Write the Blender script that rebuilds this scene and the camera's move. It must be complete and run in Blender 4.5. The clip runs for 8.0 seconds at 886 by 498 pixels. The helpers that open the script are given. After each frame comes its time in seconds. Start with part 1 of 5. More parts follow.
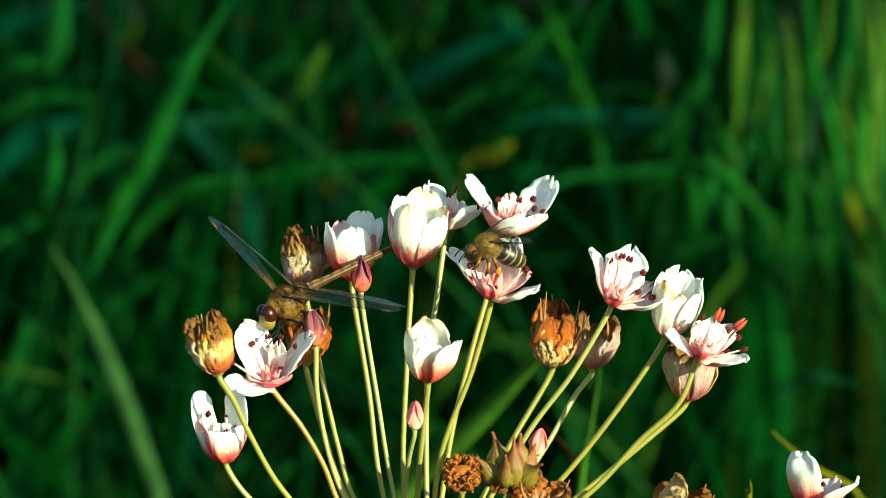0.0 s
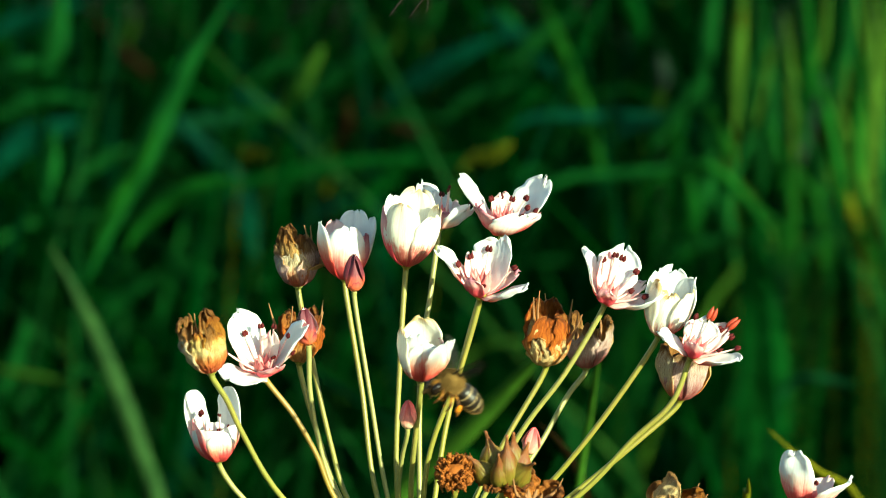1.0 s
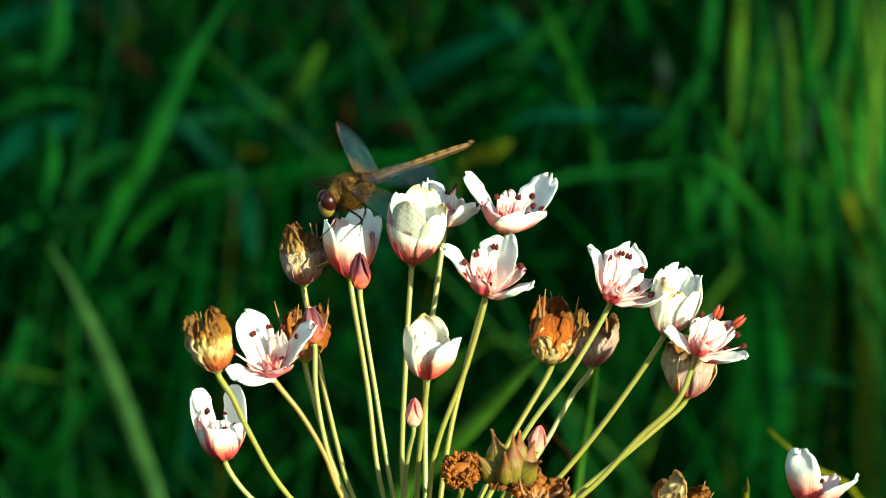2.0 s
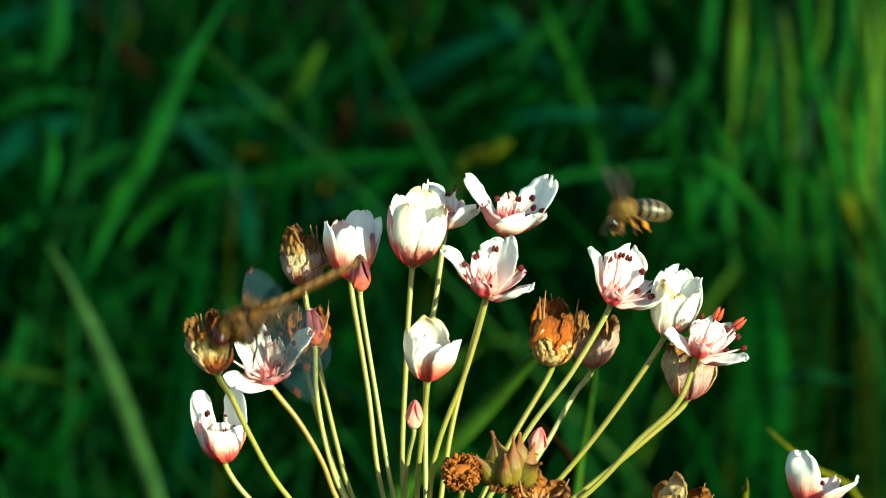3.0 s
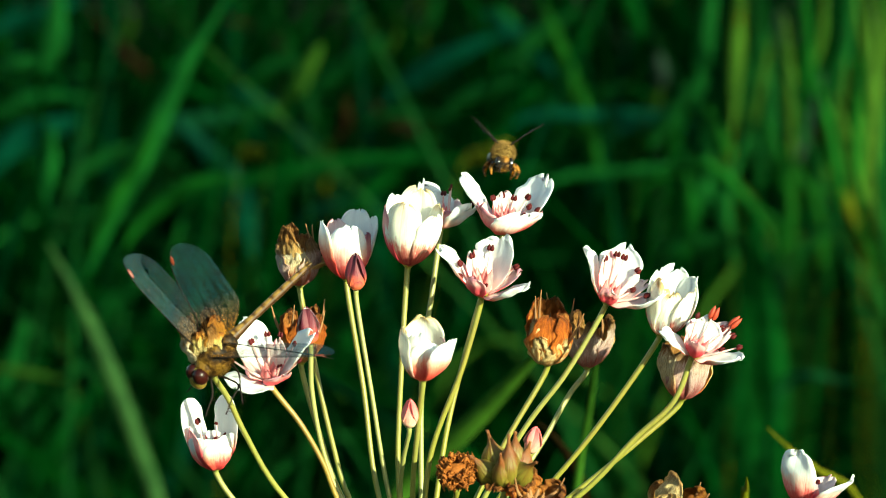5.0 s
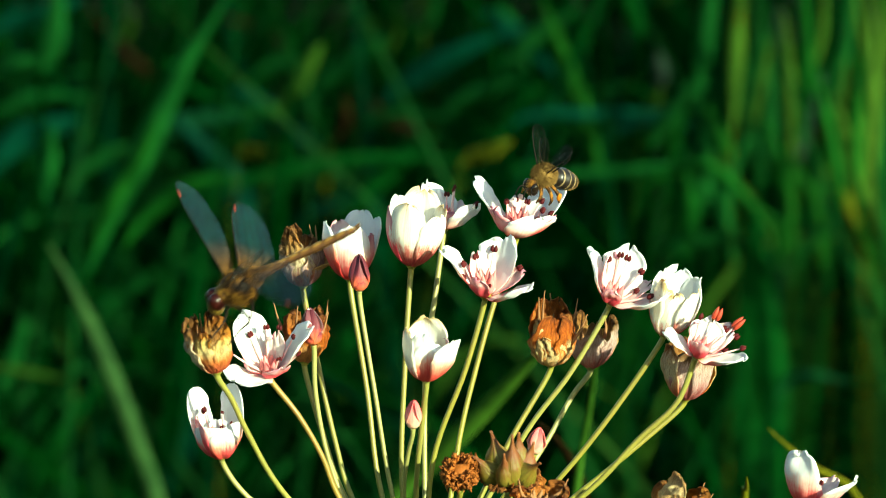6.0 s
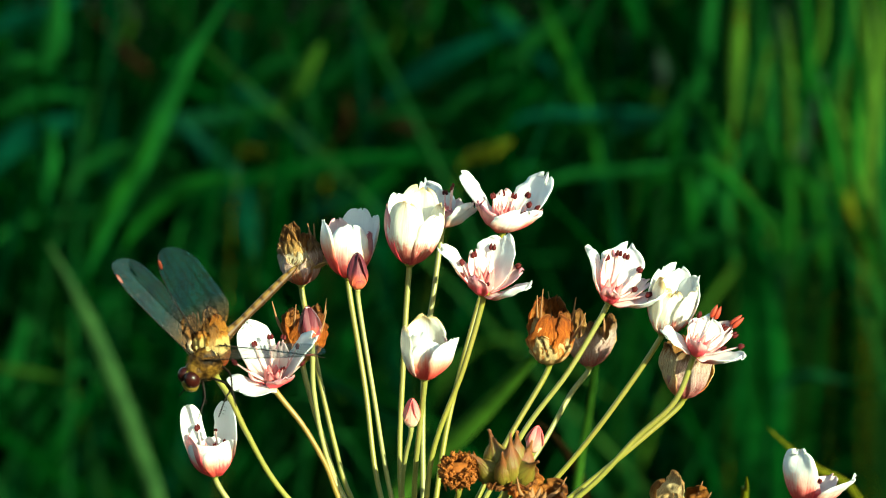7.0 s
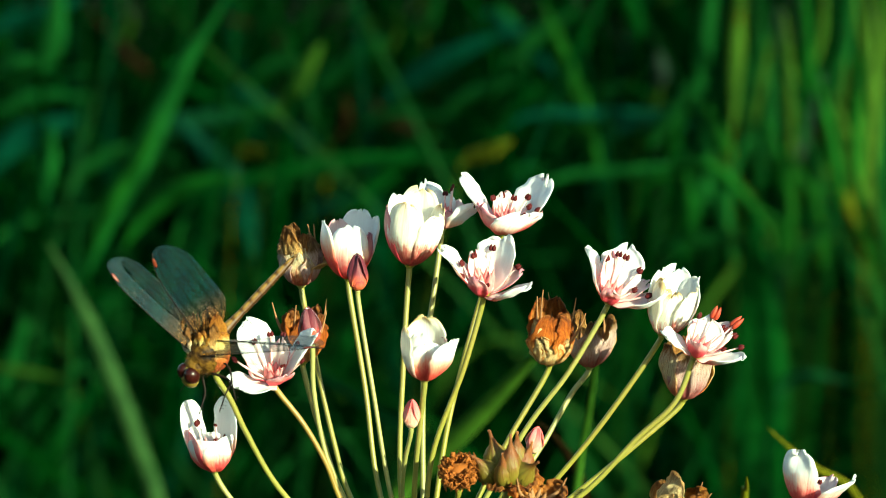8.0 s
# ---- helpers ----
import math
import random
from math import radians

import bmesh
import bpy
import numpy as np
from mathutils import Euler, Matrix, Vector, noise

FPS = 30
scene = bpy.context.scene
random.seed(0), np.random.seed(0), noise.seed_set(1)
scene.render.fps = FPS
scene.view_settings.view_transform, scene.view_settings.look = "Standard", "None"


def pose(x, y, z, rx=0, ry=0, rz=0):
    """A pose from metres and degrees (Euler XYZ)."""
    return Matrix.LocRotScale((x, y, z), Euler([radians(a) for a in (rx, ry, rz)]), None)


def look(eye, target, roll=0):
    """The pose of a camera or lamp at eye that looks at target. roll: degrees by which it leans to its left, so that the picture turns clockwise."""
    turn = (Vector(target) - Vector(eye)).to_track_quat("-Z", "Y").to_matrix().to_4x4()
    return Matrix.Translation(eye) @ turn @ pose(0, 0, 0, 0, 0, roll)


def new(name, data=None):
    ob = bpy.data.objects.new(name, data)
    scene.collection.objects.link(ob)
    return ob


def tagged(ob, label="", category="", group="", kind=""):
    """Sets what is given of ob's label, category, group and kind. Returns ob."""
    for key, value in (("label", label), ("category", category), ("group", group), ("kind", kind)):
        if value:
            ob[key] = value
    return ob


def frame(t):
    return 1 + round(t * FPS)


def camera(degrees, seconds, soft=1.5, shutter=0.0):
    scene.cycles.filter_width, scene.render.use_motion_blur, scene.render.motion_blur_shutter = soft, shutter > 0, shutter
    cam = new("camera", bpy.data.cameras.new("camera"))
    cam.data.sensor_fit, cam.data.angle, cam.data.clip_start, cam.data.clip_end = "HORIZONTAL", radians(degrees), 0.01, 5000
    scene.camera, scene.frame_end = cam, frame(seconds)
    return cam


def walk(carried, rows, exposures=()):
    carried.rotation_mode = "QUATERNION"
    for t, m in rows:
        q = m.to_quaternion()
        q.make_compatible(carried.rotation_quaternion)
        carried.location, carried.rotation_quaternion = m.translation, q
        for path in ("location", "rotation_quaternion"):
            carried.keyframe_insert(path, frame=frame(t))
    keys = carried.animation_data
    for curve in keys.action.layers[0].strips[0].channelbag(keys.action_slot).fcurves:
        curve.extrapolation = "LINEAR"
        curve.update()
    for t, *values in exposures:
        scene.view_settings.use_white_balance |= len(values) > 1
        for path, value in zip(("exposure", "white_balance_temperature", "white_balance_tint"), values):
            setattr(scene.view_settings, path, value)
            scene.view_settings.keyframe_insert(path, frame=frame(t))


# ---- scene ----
# ---------------------------------------------------------------- camera
cam = camera(14.0, 8.0, soft=1.0, shutter=0.18)
cam.data.dof.use_dof = True
cam.data.dof.focus_distance = 0.797
cam.data.dof.aperture_fstop = 21.0
EYE = (0.0, 0.0, 1.0)


def aim(side, rise):
    """The camera's pose, turned by hundredths of a degree from its resting aim."""
    return pose(*EYE, 80.0 + rise * 0.01, 0, side * 0.01)


walk(cam, [
    (0.0, aim(5.4, 2.7)), (0.5, aim(5.2, 3.4)), (1.0, aim(2.8, 2.7)), (1.5, aim(1.4, 1.8)),
    (2.0, aim(0.8, 0.9)), (3.0, aim(0.1, 0.2)), (4.0, aim(0, 0)), (4.7, aim(0, 0)),
    (6.0, aim(0, -1.0)), (7.0, aim(0, -1.2)), (8.0, aim(0, -1.2))],
    exposures=[(0.0, 1.5, 6500, -19), (8.0, 1.5, 6500, -19)])

# ---------------------------------------------------------------- light
SUN_TURN, SUN_RISE = 44.0, 18.0      # degrees to the right behind the camera, and above the horizon
world = bpy.data.worlds.new("sky")
scene.world = world
world.use_nodes = True
sky = world.node_tree.nodes.new("ShaderNodeTexSky")
sky.sky_type, sky.sun_disc = "NISHITA", False
sky.sun_elevation, sky.sun_rotation = radians(SUN_RISE), radians(180 - SUN_TURN)
background = world.node_tree.nodes["Background"]
background.inputs["Strength"].default_value = 0.082
world.node_tree.links.new(sky.outputs["Color"], background.inputs["Color"])

sun = new("sun", bpy.data.lights.new("sun", "SUN"))
sun.data.energy, sun.data.angle, sun.data.color = 5.0, radians(0.6), (1.0, 0.92, 0.70)
toward = Vector((math.sin(radians(SUN_TURN)) * math.cos(radians(SUN_RISE)),
                 -math.cos(radians(SUN_TURN)) * math.cos(radians(SUN_RISE)), math.sin(radians(SUN_RISE))))
sun.matrix_world = look(toward * 20 + Vector((0, 0, 1)), (0, 0, 1))
MM = 0.001


# ---------------------------------------------------------------- materials
class Nodes:
    """Short ways to write node materials."""

    def __init__(self, name):
        self.m = bpy.data.materials.new(name)
        self.m.use_nodes = True
        self.t = self.m.node_tree
        self.b = self.t.nodes["Principled BSDF"]
        self.out = self.t.nodes["Material Output"]

    def add(self, kind, **sets):
        n = self.t.nodes.new(kind)
        for k, v in sets.items():
            n.inputs[k.replace("_", " ")].default_value = v
        return n

    def link(self, a, b):
        self.t.links.new(a, b)

    def noise(self, scale, detail=3.0, rough=0.55, vec=None, warp=0.0):
        n = self.add("ShaderNodeTexNoise", Scale=scale, Detail=detail, Roughness=rough, Distortion=warp)
        self.link(vec if vec else self.coords(), n.inputs["Vector"])
        return n.outputs["Fac"]

    def coords(self):
        return self.add("ShaderNodeTexCoord").outputs["Object"]

    def uv(self):
        return self.add("ShaderNodeTexCoord").outputs["UV"]

    def scaled(self, vec, x, y, z=1.0):
        n = self.add("ShaderNodeMapping")
        n.inputs["Scale"].default_value = (x, y, z)
        self.link(vec, n.inputs["Vector"])
        return n.outputs["Vector"]

    def axis(self, vec, k):
        n = self.add("ShaderNodeSeparateXYZ")
        self.link(vec, n.inputs[0])
        return n.outputs[k]

    def ramp(self, fac, *stops):
        n = self.add("ShaderNodeValToRGB")
        e = n.color_ramp.elements
        while len(e) < len(stops):
            e.new(0.5)
        for s, (p, c) in zip(e, stops):
            s.position, s.color = p, (*c, 1) if len(c) == 3 else c
        self.link(fac, n.inputs["Fac"])
        return n.outputs["Color"]

    def mix(self, fac, a, b, blend="MIX"):
        n = self.t.nodes.new("ShaderNodeMix")
        n.data_type, n.blend_type = "RGBA", blend
        for k, v in ((0, fac), (6, a), (7, b)):
            if isinstance(v, (int, float)):
                n.inputs[k].default_value = v
            elif isinstance(v, tuple):
                n.inputs[k].default_value = (*v, 1)
            else:
                self.link(v, n.inputs[k])
        return n.outputs[2]

    def sum(self, op, a, b):
        n = self.t.nodes.new("ShaderNodeMath")
        n.operation = op
        for k, v in ((0, a), (1, b)):
            if isinstance(v, (int, float)):
                n.inputs[k].default_value = v
            else:
                self.link(v, n.inputs[k])
        return n.outputs[0]

    def chance(self, island=False):
        if island:
            return self.add("ShaderNodeNewGeometry").outputs["Random Per Island"]
        return self.add("ShaderNodeObjectInfo").outputs["Random"]

    def bump(self, height, strength, distance):
        n = self.add("ShaderNodeBump", Strength=strength, Distance=distance)
        self.link(height, n.inputs["Height"])
        self.link(n.outputs["Normal"], self.b.inputs["Normal"])

    def done(self, color, rough=0.5, leaf=0.0, spec=0.4, leaf_color=None):
        """Sets colour and gloss; leaf: how much light passes through, as in a petal or a blade."""
        if isinstance(color, tuple):
            self.b.inputs["Base Color"].default_value = (*color, 1)
        else:
            self.link(color, self.b.inputs["Base Color"])
        if isinstance(rough, float):
            self.b.inputs["Roughness"].default_value = rough
        else:
            self.link(rough, self.b.inputs["Roughness"])
        self.b.inputs["Specular IOR Level"].default_value = spec
        if leaf:
            tr, mx = self.add("ShaderNodeBsdfTranslucent"), self.add("ShaderNodeMixShader", Fac=leaf)
            c = leaf_color or color
            if isinstance(c, tuple):
                tr.inputs["Color"].default_value = (*c, 1)
            else:
                self.link(c, tr.inputs["Color"])
            self.link(self.b.outputs[0], mx.inputs[1])
            self.link(tr.outputs[0], mx.inputs[2])
            self.link(mx.outputs[0], self.out.inputs["Surface"])
        return self.m


def petal_material(name, stops, streak, vein, leaf=0.36, rough=0.55, wrinkle=0.25):
    """A petal: colours from its base (0) to its tip (1), broken up by long veins."""
    n = Nodes(name)
    uv = n.uv()
    veins = n.noise(1.0, 4.0, 0.6, n.scaled(uv, 26.0, 1.6))
    blot = n.noise(420.0, 3.0)
    pos = n.sum("ADD", n.axis(uv, 1), n.sum("MULTIPLY", n.sum("SUBTRACT", veins, 0.5), streak))
    pos = n.sum("ADD", pos, n.sum("MULTIPLY", n.sum("SUBTRACT", blot, 0.5), streak * 0.6))
    pos = n.sum("ADD", pos, n.sum("MULTIPLY", n.sum("SUBTRACT", n.chance(), 0.5), streak * 0.5))
    col = n.ramp(pos, *stops)
    col = n.mix(n.sum("MULTIPLY", n.ramp(veins, (0.48, (0, 0, 0)), (0.68, (1, 1, 1))), 0.5), col, vein, "MULTIPLY")
    relief = n.sum("ADD", veins, n.sum("MULTIPLY", blot, 0.6))
    if wrinkle >= 0.8:
        fibres = n.noise(1.0, 6.0, 0.72, n.scaled(uv, 64.0, 5.0), 0.6)
        crust = n.noise(1100.0, 5.0, 0.7)
        col = n.mix(n.ramp(fibres, (0.36, (1, 1, 1)), (0.52, (0, 0, 0))), col, n.mix(1.0, col, (0.58, 0.44, 0.36), "MULTIPLY"))
        col = n.mix(n.ramp(crust, (0.54, (0, 0, 0)), (0.72, (0.8, 0.8, 0.8))), col, n.mix(1.0, col, (1.45, 1.4, 1.3), "MULTIPLY"))
        relief = n.sum("ADD", relief, n.sum("ADD", fibres, crust))
    n.bump(relief, wrinkle, 0.0006)
    return n.done(col, rough, leaf, 0.3)


WHITE, CREAM = (0.84, 0.86, 0.88), (0.86, 0.85, 0.78)
inner_face = petal_material("petal_inside", ((0.0, (0.78, 0.45, 0.42)), (0.10, (0.85, 0.78, 0.74)), (0.22, WHITE), (1.0, WHITE)), 0.10, (0.92, 0.88, 0.88))
inner_back = petal_material("petal_outside", ((0.0, (0.62, 0.03, 0.05)), (0.20, (0.76, 0.13, 0.13)), (0.36, (0.87, 0.58, 0.50)), (0.52, WHITE)), 0.42, (0.92, 0.72, 0.68))
blush_back = petal_material("petal_blushed_outside", ((0.0, (0.62, 0.03, 0.04)), (0.28, (0.76, 0.11, 0.09)), (0.42, (0.84, 0.34, 0.24)), (0.56, (0.88, 0.70, 0.60)), (0.70, WHITE)), 0.34, (0.92, 0.74, 0.66))
outer_face = petal_material("sepal_inside", ((0.0, (0.76, 0.42, 0.42)), (0.2, (0.84, 0.72, 0.70)), (0.5, (0.86, 0.80, 0.79)), (1.0, (0.76, 0.56, 0.58))), 0.20, (0.9, 0.8, 0.8))
outer_back = petal_material("sepal_outside", ((0.0, (0.62, 0.04, 0.07)), (0.35, (0.72, 0.10, 0.14)), (0.62, (0.80, 0.42, 0.42)), (0.95, (0.50, 0.20, 0.28))), 0.40, (0.85, 0.62, 0.64))
aged_face = petal_material("aged_petal_inside", ((0.0, (0.72, 0.40, 0.28)), (0.3, CREAM), (0.8, CREAM), (1.0, (0.66, 0.52, 0.30))), 0.2, (0.85, 0.75, 0.6))
aged_back = petal_material("aged_petal_outside", ((0.0, (0.48, 0.05, 0.07)), (0.16, (0.64, 0.22, 0.18)), (0.32, CREAM), (0.85, (0.86, 0.82, 0.70)), (1.0, (0.62, 0.44, 0.22))), 0.62, (0.80, 0.58, 0.52))
dry_face = petal_material("dry_petal_inside", ((0.0, (0.66, 0.34, 0.14)), (0.4, (0.74, 0.50, 0.20)), (0.62, (0.46, 0.22, 0.06)), (1.0, (0.24, 0.11, 0.035))), 0.3, (0.7, 0.5, 0.35), 0.45, 0.7, 0.8)
dry_back = petal_material("dry_petal_outside", ((0.0, (0.62, 0.10, 0.04)), (0.16, (0.78, 0.34, 0.10)), (0.36, (0.86, 0.66, 0.32)), (0.58, (0.66, 0.44, 0.18)), (0.70, (0.38, 0.17, 0.045)), (1.0, (0.18, 0.08, 0.025))), 0.5, (0.50, 0.30, 0.26), 0.40, 0.7, 0.8)
rust_face = petal_material("rust_petal_inside", ((0.0, (0.60, 0.26, 0.07)), (0.5, (0.66, 0.25, 0.05)), (1.0, (0.36, 0.13, 0.03))), 0.4, (0.7, 0.5, 0.3), 0.4, 0.7, 1.0)
rust_back = petal_material("rust_petal_outside", ((0.0, (0.66, 0.30, 0.10)), (0.14, (0.76, 0.38, 0.12)), (0.28, (0.60, 0.17, 0.016)), (0.55, (0.50, 0.12, 0.011)), (0.75, (0.34, 0.085, 0.010)), (1.0, (0.24, 0.08, 0.02))), 0.8, (0.35, 0.2, 0.12), 0.3, 0.7, 1.0)
wilt_face = petal_material("wilted_petal_inside", ((0.0, (0.72, 0.40, 0.16)), (0.55, (0.82, 0.58, 0.18)), (0.74, (0.60, 0.26, 0.05)), (1.0, (0.20, 0.08, 0.025))), 0.3, (0.7, 0.5, 0.35), 0.45, 0.7, 0.8)
wilt_back = petal_material("wilted_petal_outside", ((0.0, (0.66, 0.10, 0.05)), (0.24, (0.80, 0.28, 0.07)), (0.40, (0.88, 0.72, 0.34)), (0.60, (0.88, 0.68, 0.24)), (0.72, (0.72, 0.32, 0.05)), (0.88, (0.40, 0.15, 0.03)), (1.0, (0.20, 0.08, 0.025))), 0.34, (0.62, 0.36, 0.24), 0.40, 0.7, 0.8)
mauve_back = petal_material("mauve_petal_outside", ((0.0, (0.48, 0.08, 0.08)), (0.16, (0.50, 0.16, 0.16)), (0.36, (0.66, 0.47, 0.45)), (0.60, (0.66, 0.50, 0.44)), (0.74, (0.34, 0.20, 0.09)), (1.0, (0.20, 0.10, 0.035))), 0.4, (0.55, 0.40, 0.42), 0.35, 0.7, 0.8)
straw_skin = petal_material("straw_petal", ((0.0, (0.62, 0.26, 0.10)), (0.25, (0.78, 0.58, 0.28)), (0.75, (0.80, 0.62, 0.32)), (1.0, (0.56, 0.34, 0.14))), 0.5, (0.66, 0.46, 0.34), 0.4, 0.7, 0.8)
amber_skin = petal_material("amber_petal", ((0.0, (0.70, 0.46, 0.14)), (0.4, (0.66, 0.34, 0.05)), (0.7, (0.52, 0.22, 0.03)), (1.0, (0.34, 0.12, 0.02))), 0.4, (0.45, 0.28, 0.16), 0.55, 0.7, 0.8)
pale_back = petal_material("withered_pale_outside", ((0.0, (0.56, 0.08, 0.05)), (0.14, (0.66, 0.26, 0.14)), (0.32, (0.78, 0.66, 0.42)), (0.62, (0.74, 0.64, 0.46)), (0.80, (0.46, 0.26, 0.10)), (1.0, (0.26, 0.12, 0.04))), 0.5, (0.62, 0.40, 0.38), 0.35, 0.7, 0.8)
plum_back = petal_material("bud_purple", ((0.0, (0.70, 0.18, 0.06)), (0.26, (0.56, 0.10, 0.06)), (0.46, (0.15, 0.022, 0.036)), (1.0, (0.075, 0.012, 0.026))), 0.22, (0.8, 0.6, 0.7), 0.10)
rose_back = petal_material("bud_rose", ((0.0, (0.80, 0.62, 0.42)), (0.25, (0.80, 0.30, 0.24)), (0.7, (0.78, 0.14, 0.15)), (1.0, (0.66, 0.08, 0.10))), 0.35, (0.9, 0.7, 0.7), 0.15)


def plain(name, color, other, scale, rough=0.5, leaf=0.0, spec=0.4, relief=0.2):
    """Two tones of one surface, in grain and in blotches, with a fine relief."""
    n = Nodes(name)
    fine, broad = n.noise(scale, 5.0), n.noise(scale * 0.23, 2.0)
    mixed = n.mix(n.sum("ADD", n.sum("MULTIPLY", fine, 0.6), n.sum("MULTIPLY", broad, 0.4)), color, other)
    mixed = n.mix(n.sum("MULTIPLY", n.chance(), 0.35), mixed, other)
    n.bump(fine, relief, 0.0004)
    return n.done(mixed, rough, leaf, spec)


carpel_pink = plain("carpel_pink", (0.80, 0.40, 0.36), (0.66, 0.06, 0.10), 700, 0.45, 0.15)
carpel_ripe = petal_material("carpel_ripe", ((0.0, (0.03, 0.022, 0.006)), (0.2, (0.15, 0.125, 0.016)), (0.45, (0.14, 0.085, 0.013)), (0.60, (0.15, 0.045, 0.012)), (1.0, (0.24, 0.09, 0.03))), 0.8, (0.35, 0.22, 0.15), 0.05, 0.45, 0.6)
carpel_beak = plain("carpel_beak", (0.19, 0.075, 0.024), (0.06, 0.018, 0.010), 600, 0.55)
style_dry = plain("style_dry", (0.40, 0.21, 0.09), (0.12, 0.045, 0.02), 420, 0.7, 0.0, 0.2, 0.6)
filament = plain("filament", (0.82, 0.62, 0.60), (0.80, 0.42, 0.42), 900, 0.5, 0.15)
anther = plain("anther", (0.11, 0.008, 0.010), (0.025, 0.003, 0.004), 1500, 0.6, 0.0, 0.12)
anther_red = plain("anther_red", (0.46, 0.04, 0.012), (0.20, 0.02, 0.008), 1500, 0.6)
crumble = plain("crumble", (0.58, 0.18, 0.026), (0.05, 0.012, 0.005), 450, 0.75, 0.0, 0.2, 1.0)


def stalk_material(name, a, b, c, d):
    """Two greens in patches, a reddish grain, and a paler tone on some of the stalks."""
    n = Nodes(name)
    uv = n.uv()
    grain = n.noise(1.0, 4.0, 0.6, n.scaled(uv, 14.0, 3.0))
    patch = n.noise(1.0, 2.0, 0.5, n.scaled(uv, 2.0, 5.0))
    col = n.mix(patch, a, b)
    col = n.mix(n.sum("MULTIPLY", n.ramp(grain, (0.45, (0, 0, 0)), (0.75, (1, 1, 1))), 0.6), col, c)
    col = n.mix(n.ramp(n.chance(), (0.50, (0, 0, 0)), (0.80, (0.6, 0.6, 0.6))), col, d)
    n.bump(grain, 0.2, 0.0003)
    return n.done(col, 0.42, 0.0, 0.5)


stalk = stalk_material("stalk_green", (0.265, 0.245, 0.026), (0.115, 0.118, 0.020), (0.19, 0.110, 0.028), (0.25, 0.25, 0.095))
stalk_ruddy = stalk_material("stalk_ruddy", (0.28, 0.21, 0.024), (0.19, 0.09, 0.024), (0.14, 0.065, 0.025), (0.24, 0.19, 0.06))


def grass_material(name, tones, island=False, rough=0.55, leaf=0.35, gloss=0.04):
    n = Nodes(name)
    grain = n.noise(1.0, 3.0, 0.6, n.scaled(n.uv(), 18.0, 4.0))
    patch = n.noise(9.0, 3.0)
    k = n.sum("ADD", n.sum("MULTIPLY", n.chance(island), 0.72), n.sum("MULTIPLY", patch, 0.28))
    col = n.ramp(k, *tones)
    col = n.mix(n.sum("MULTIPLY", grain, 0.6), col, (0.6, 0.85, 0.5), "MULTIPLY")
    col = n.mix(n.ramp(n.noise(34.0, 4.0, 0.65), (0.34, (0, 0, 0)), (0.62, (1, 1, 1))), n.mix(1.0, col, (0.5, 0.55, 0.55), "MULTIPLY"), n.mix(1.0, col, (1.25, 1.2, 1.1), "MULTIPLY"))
    return n.done(col, rough, leaf, gloss)


# Tones far below leaf green: shade between the blades is painted in.
field_shaded = grass_material("field_shaded", ((0.0, (0.0003622, 0.003104, 0.0006208)), (0.35, (0.0005435, 0.006208, 0.001035)), (0.7, (0.001811, 0.01897, 0.002759)), (0.88, (0.004226, 0.03018, 0.00345)), (0.96, (0.01811, 0.03881, 0.00414)), (1.0, (0.03622, 0.02587, 0.006899))), True, 0.7, 0.3, 0.0)
# One leaf green, painted as a shaded copy and a sunlit copy.
blade_shaded = grass_material("blade_shaded", ((0.0, (0.00547, 0.05259, 0.007597)), (1.0, (0.008752, 0.07305, 0.01052))))
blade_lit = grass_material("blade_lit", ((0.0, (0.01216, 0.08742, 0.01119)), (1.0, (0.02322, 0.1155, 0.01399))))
# The darkest and bluish tones paint the shade inside the tangle.
tangle_shaded = grass_material("tangle_shaded", ((0.16, (0.0006315, 0.01059, 0.001466)), (0.30, (0.001685, 0.02422, 0.003911)), (0.42, (0.002081, 0.02289, 0.00884)), (0.52, (0.003641, 0.02705, 0.01249)), (0.60, (0.00379, 0.03329, 0.003911)), (0.74, (0.007369, 0.04237, 0.006848)), (0.82, (0.01368, 0.04842, 0.009783)), (0.86, (0.02751, 0.04349, 0.005172))), True, 0.6, 0.35, 0.0)
blade_dull = grass_material("blade_dull", ((0.0, (0.026, 0.074, 0.022)), (1.0, (0.038, 0.092, 0.030))))
blade_pale = grass_material("blade_pale", ((0.0, (0.01801, 0.1033, 0.0421)), (1.0, (0.02572, 0.1263, 0.0505))))
blade_gold = grass_material("blade_gold", ((0.0, (0.148, 0.1678, 0.01184)), (1.0, (0.2268, 0.1973, 0.01578))))
# Skylit shade and sky gleam, painted as a bluish green.
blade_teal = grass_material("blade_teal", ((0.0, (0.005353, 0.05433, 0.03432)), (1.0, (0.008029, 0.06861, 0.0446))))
blade_rust = grass_material("blade_rust", ((0.0, (0.01678, 0.009293, 0.003615)), (1.0, (0.02453, 0.01291, 0.005164))))
blade_grey = grass_material("blade_grey", ((0.0, (0.036, 0.0675, 0.0585)), (1.0, (0.0504, 0.081, 0.072))))

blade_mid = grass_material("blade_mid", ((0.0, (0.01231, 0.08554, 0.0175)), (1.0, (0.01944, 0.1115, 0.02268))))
blade_olive = grass_material("blade_olive", ((0.0, (0.05033, 0.1378, 0.01723)), (1.0, (0.07946, 0.1656, 0.02384))))
GRASS_WORDS = {blade_shaded: "arching grass blade painted as shaded green", blade_mid: "soft green arching grass blade", blade_lit: "arching grass blade painted as sunlit green", blade_pale: "pale green arching grass blade", blade_gold: "thin yellowing grass blade",
               blade_teal: "grass blade painted bluish for skylit shade", blade_rust: "dry reddish-brown grass blade", blade_grey: "withered grey-green grass leaf", blade_olive: "yellowish green grass blade"}

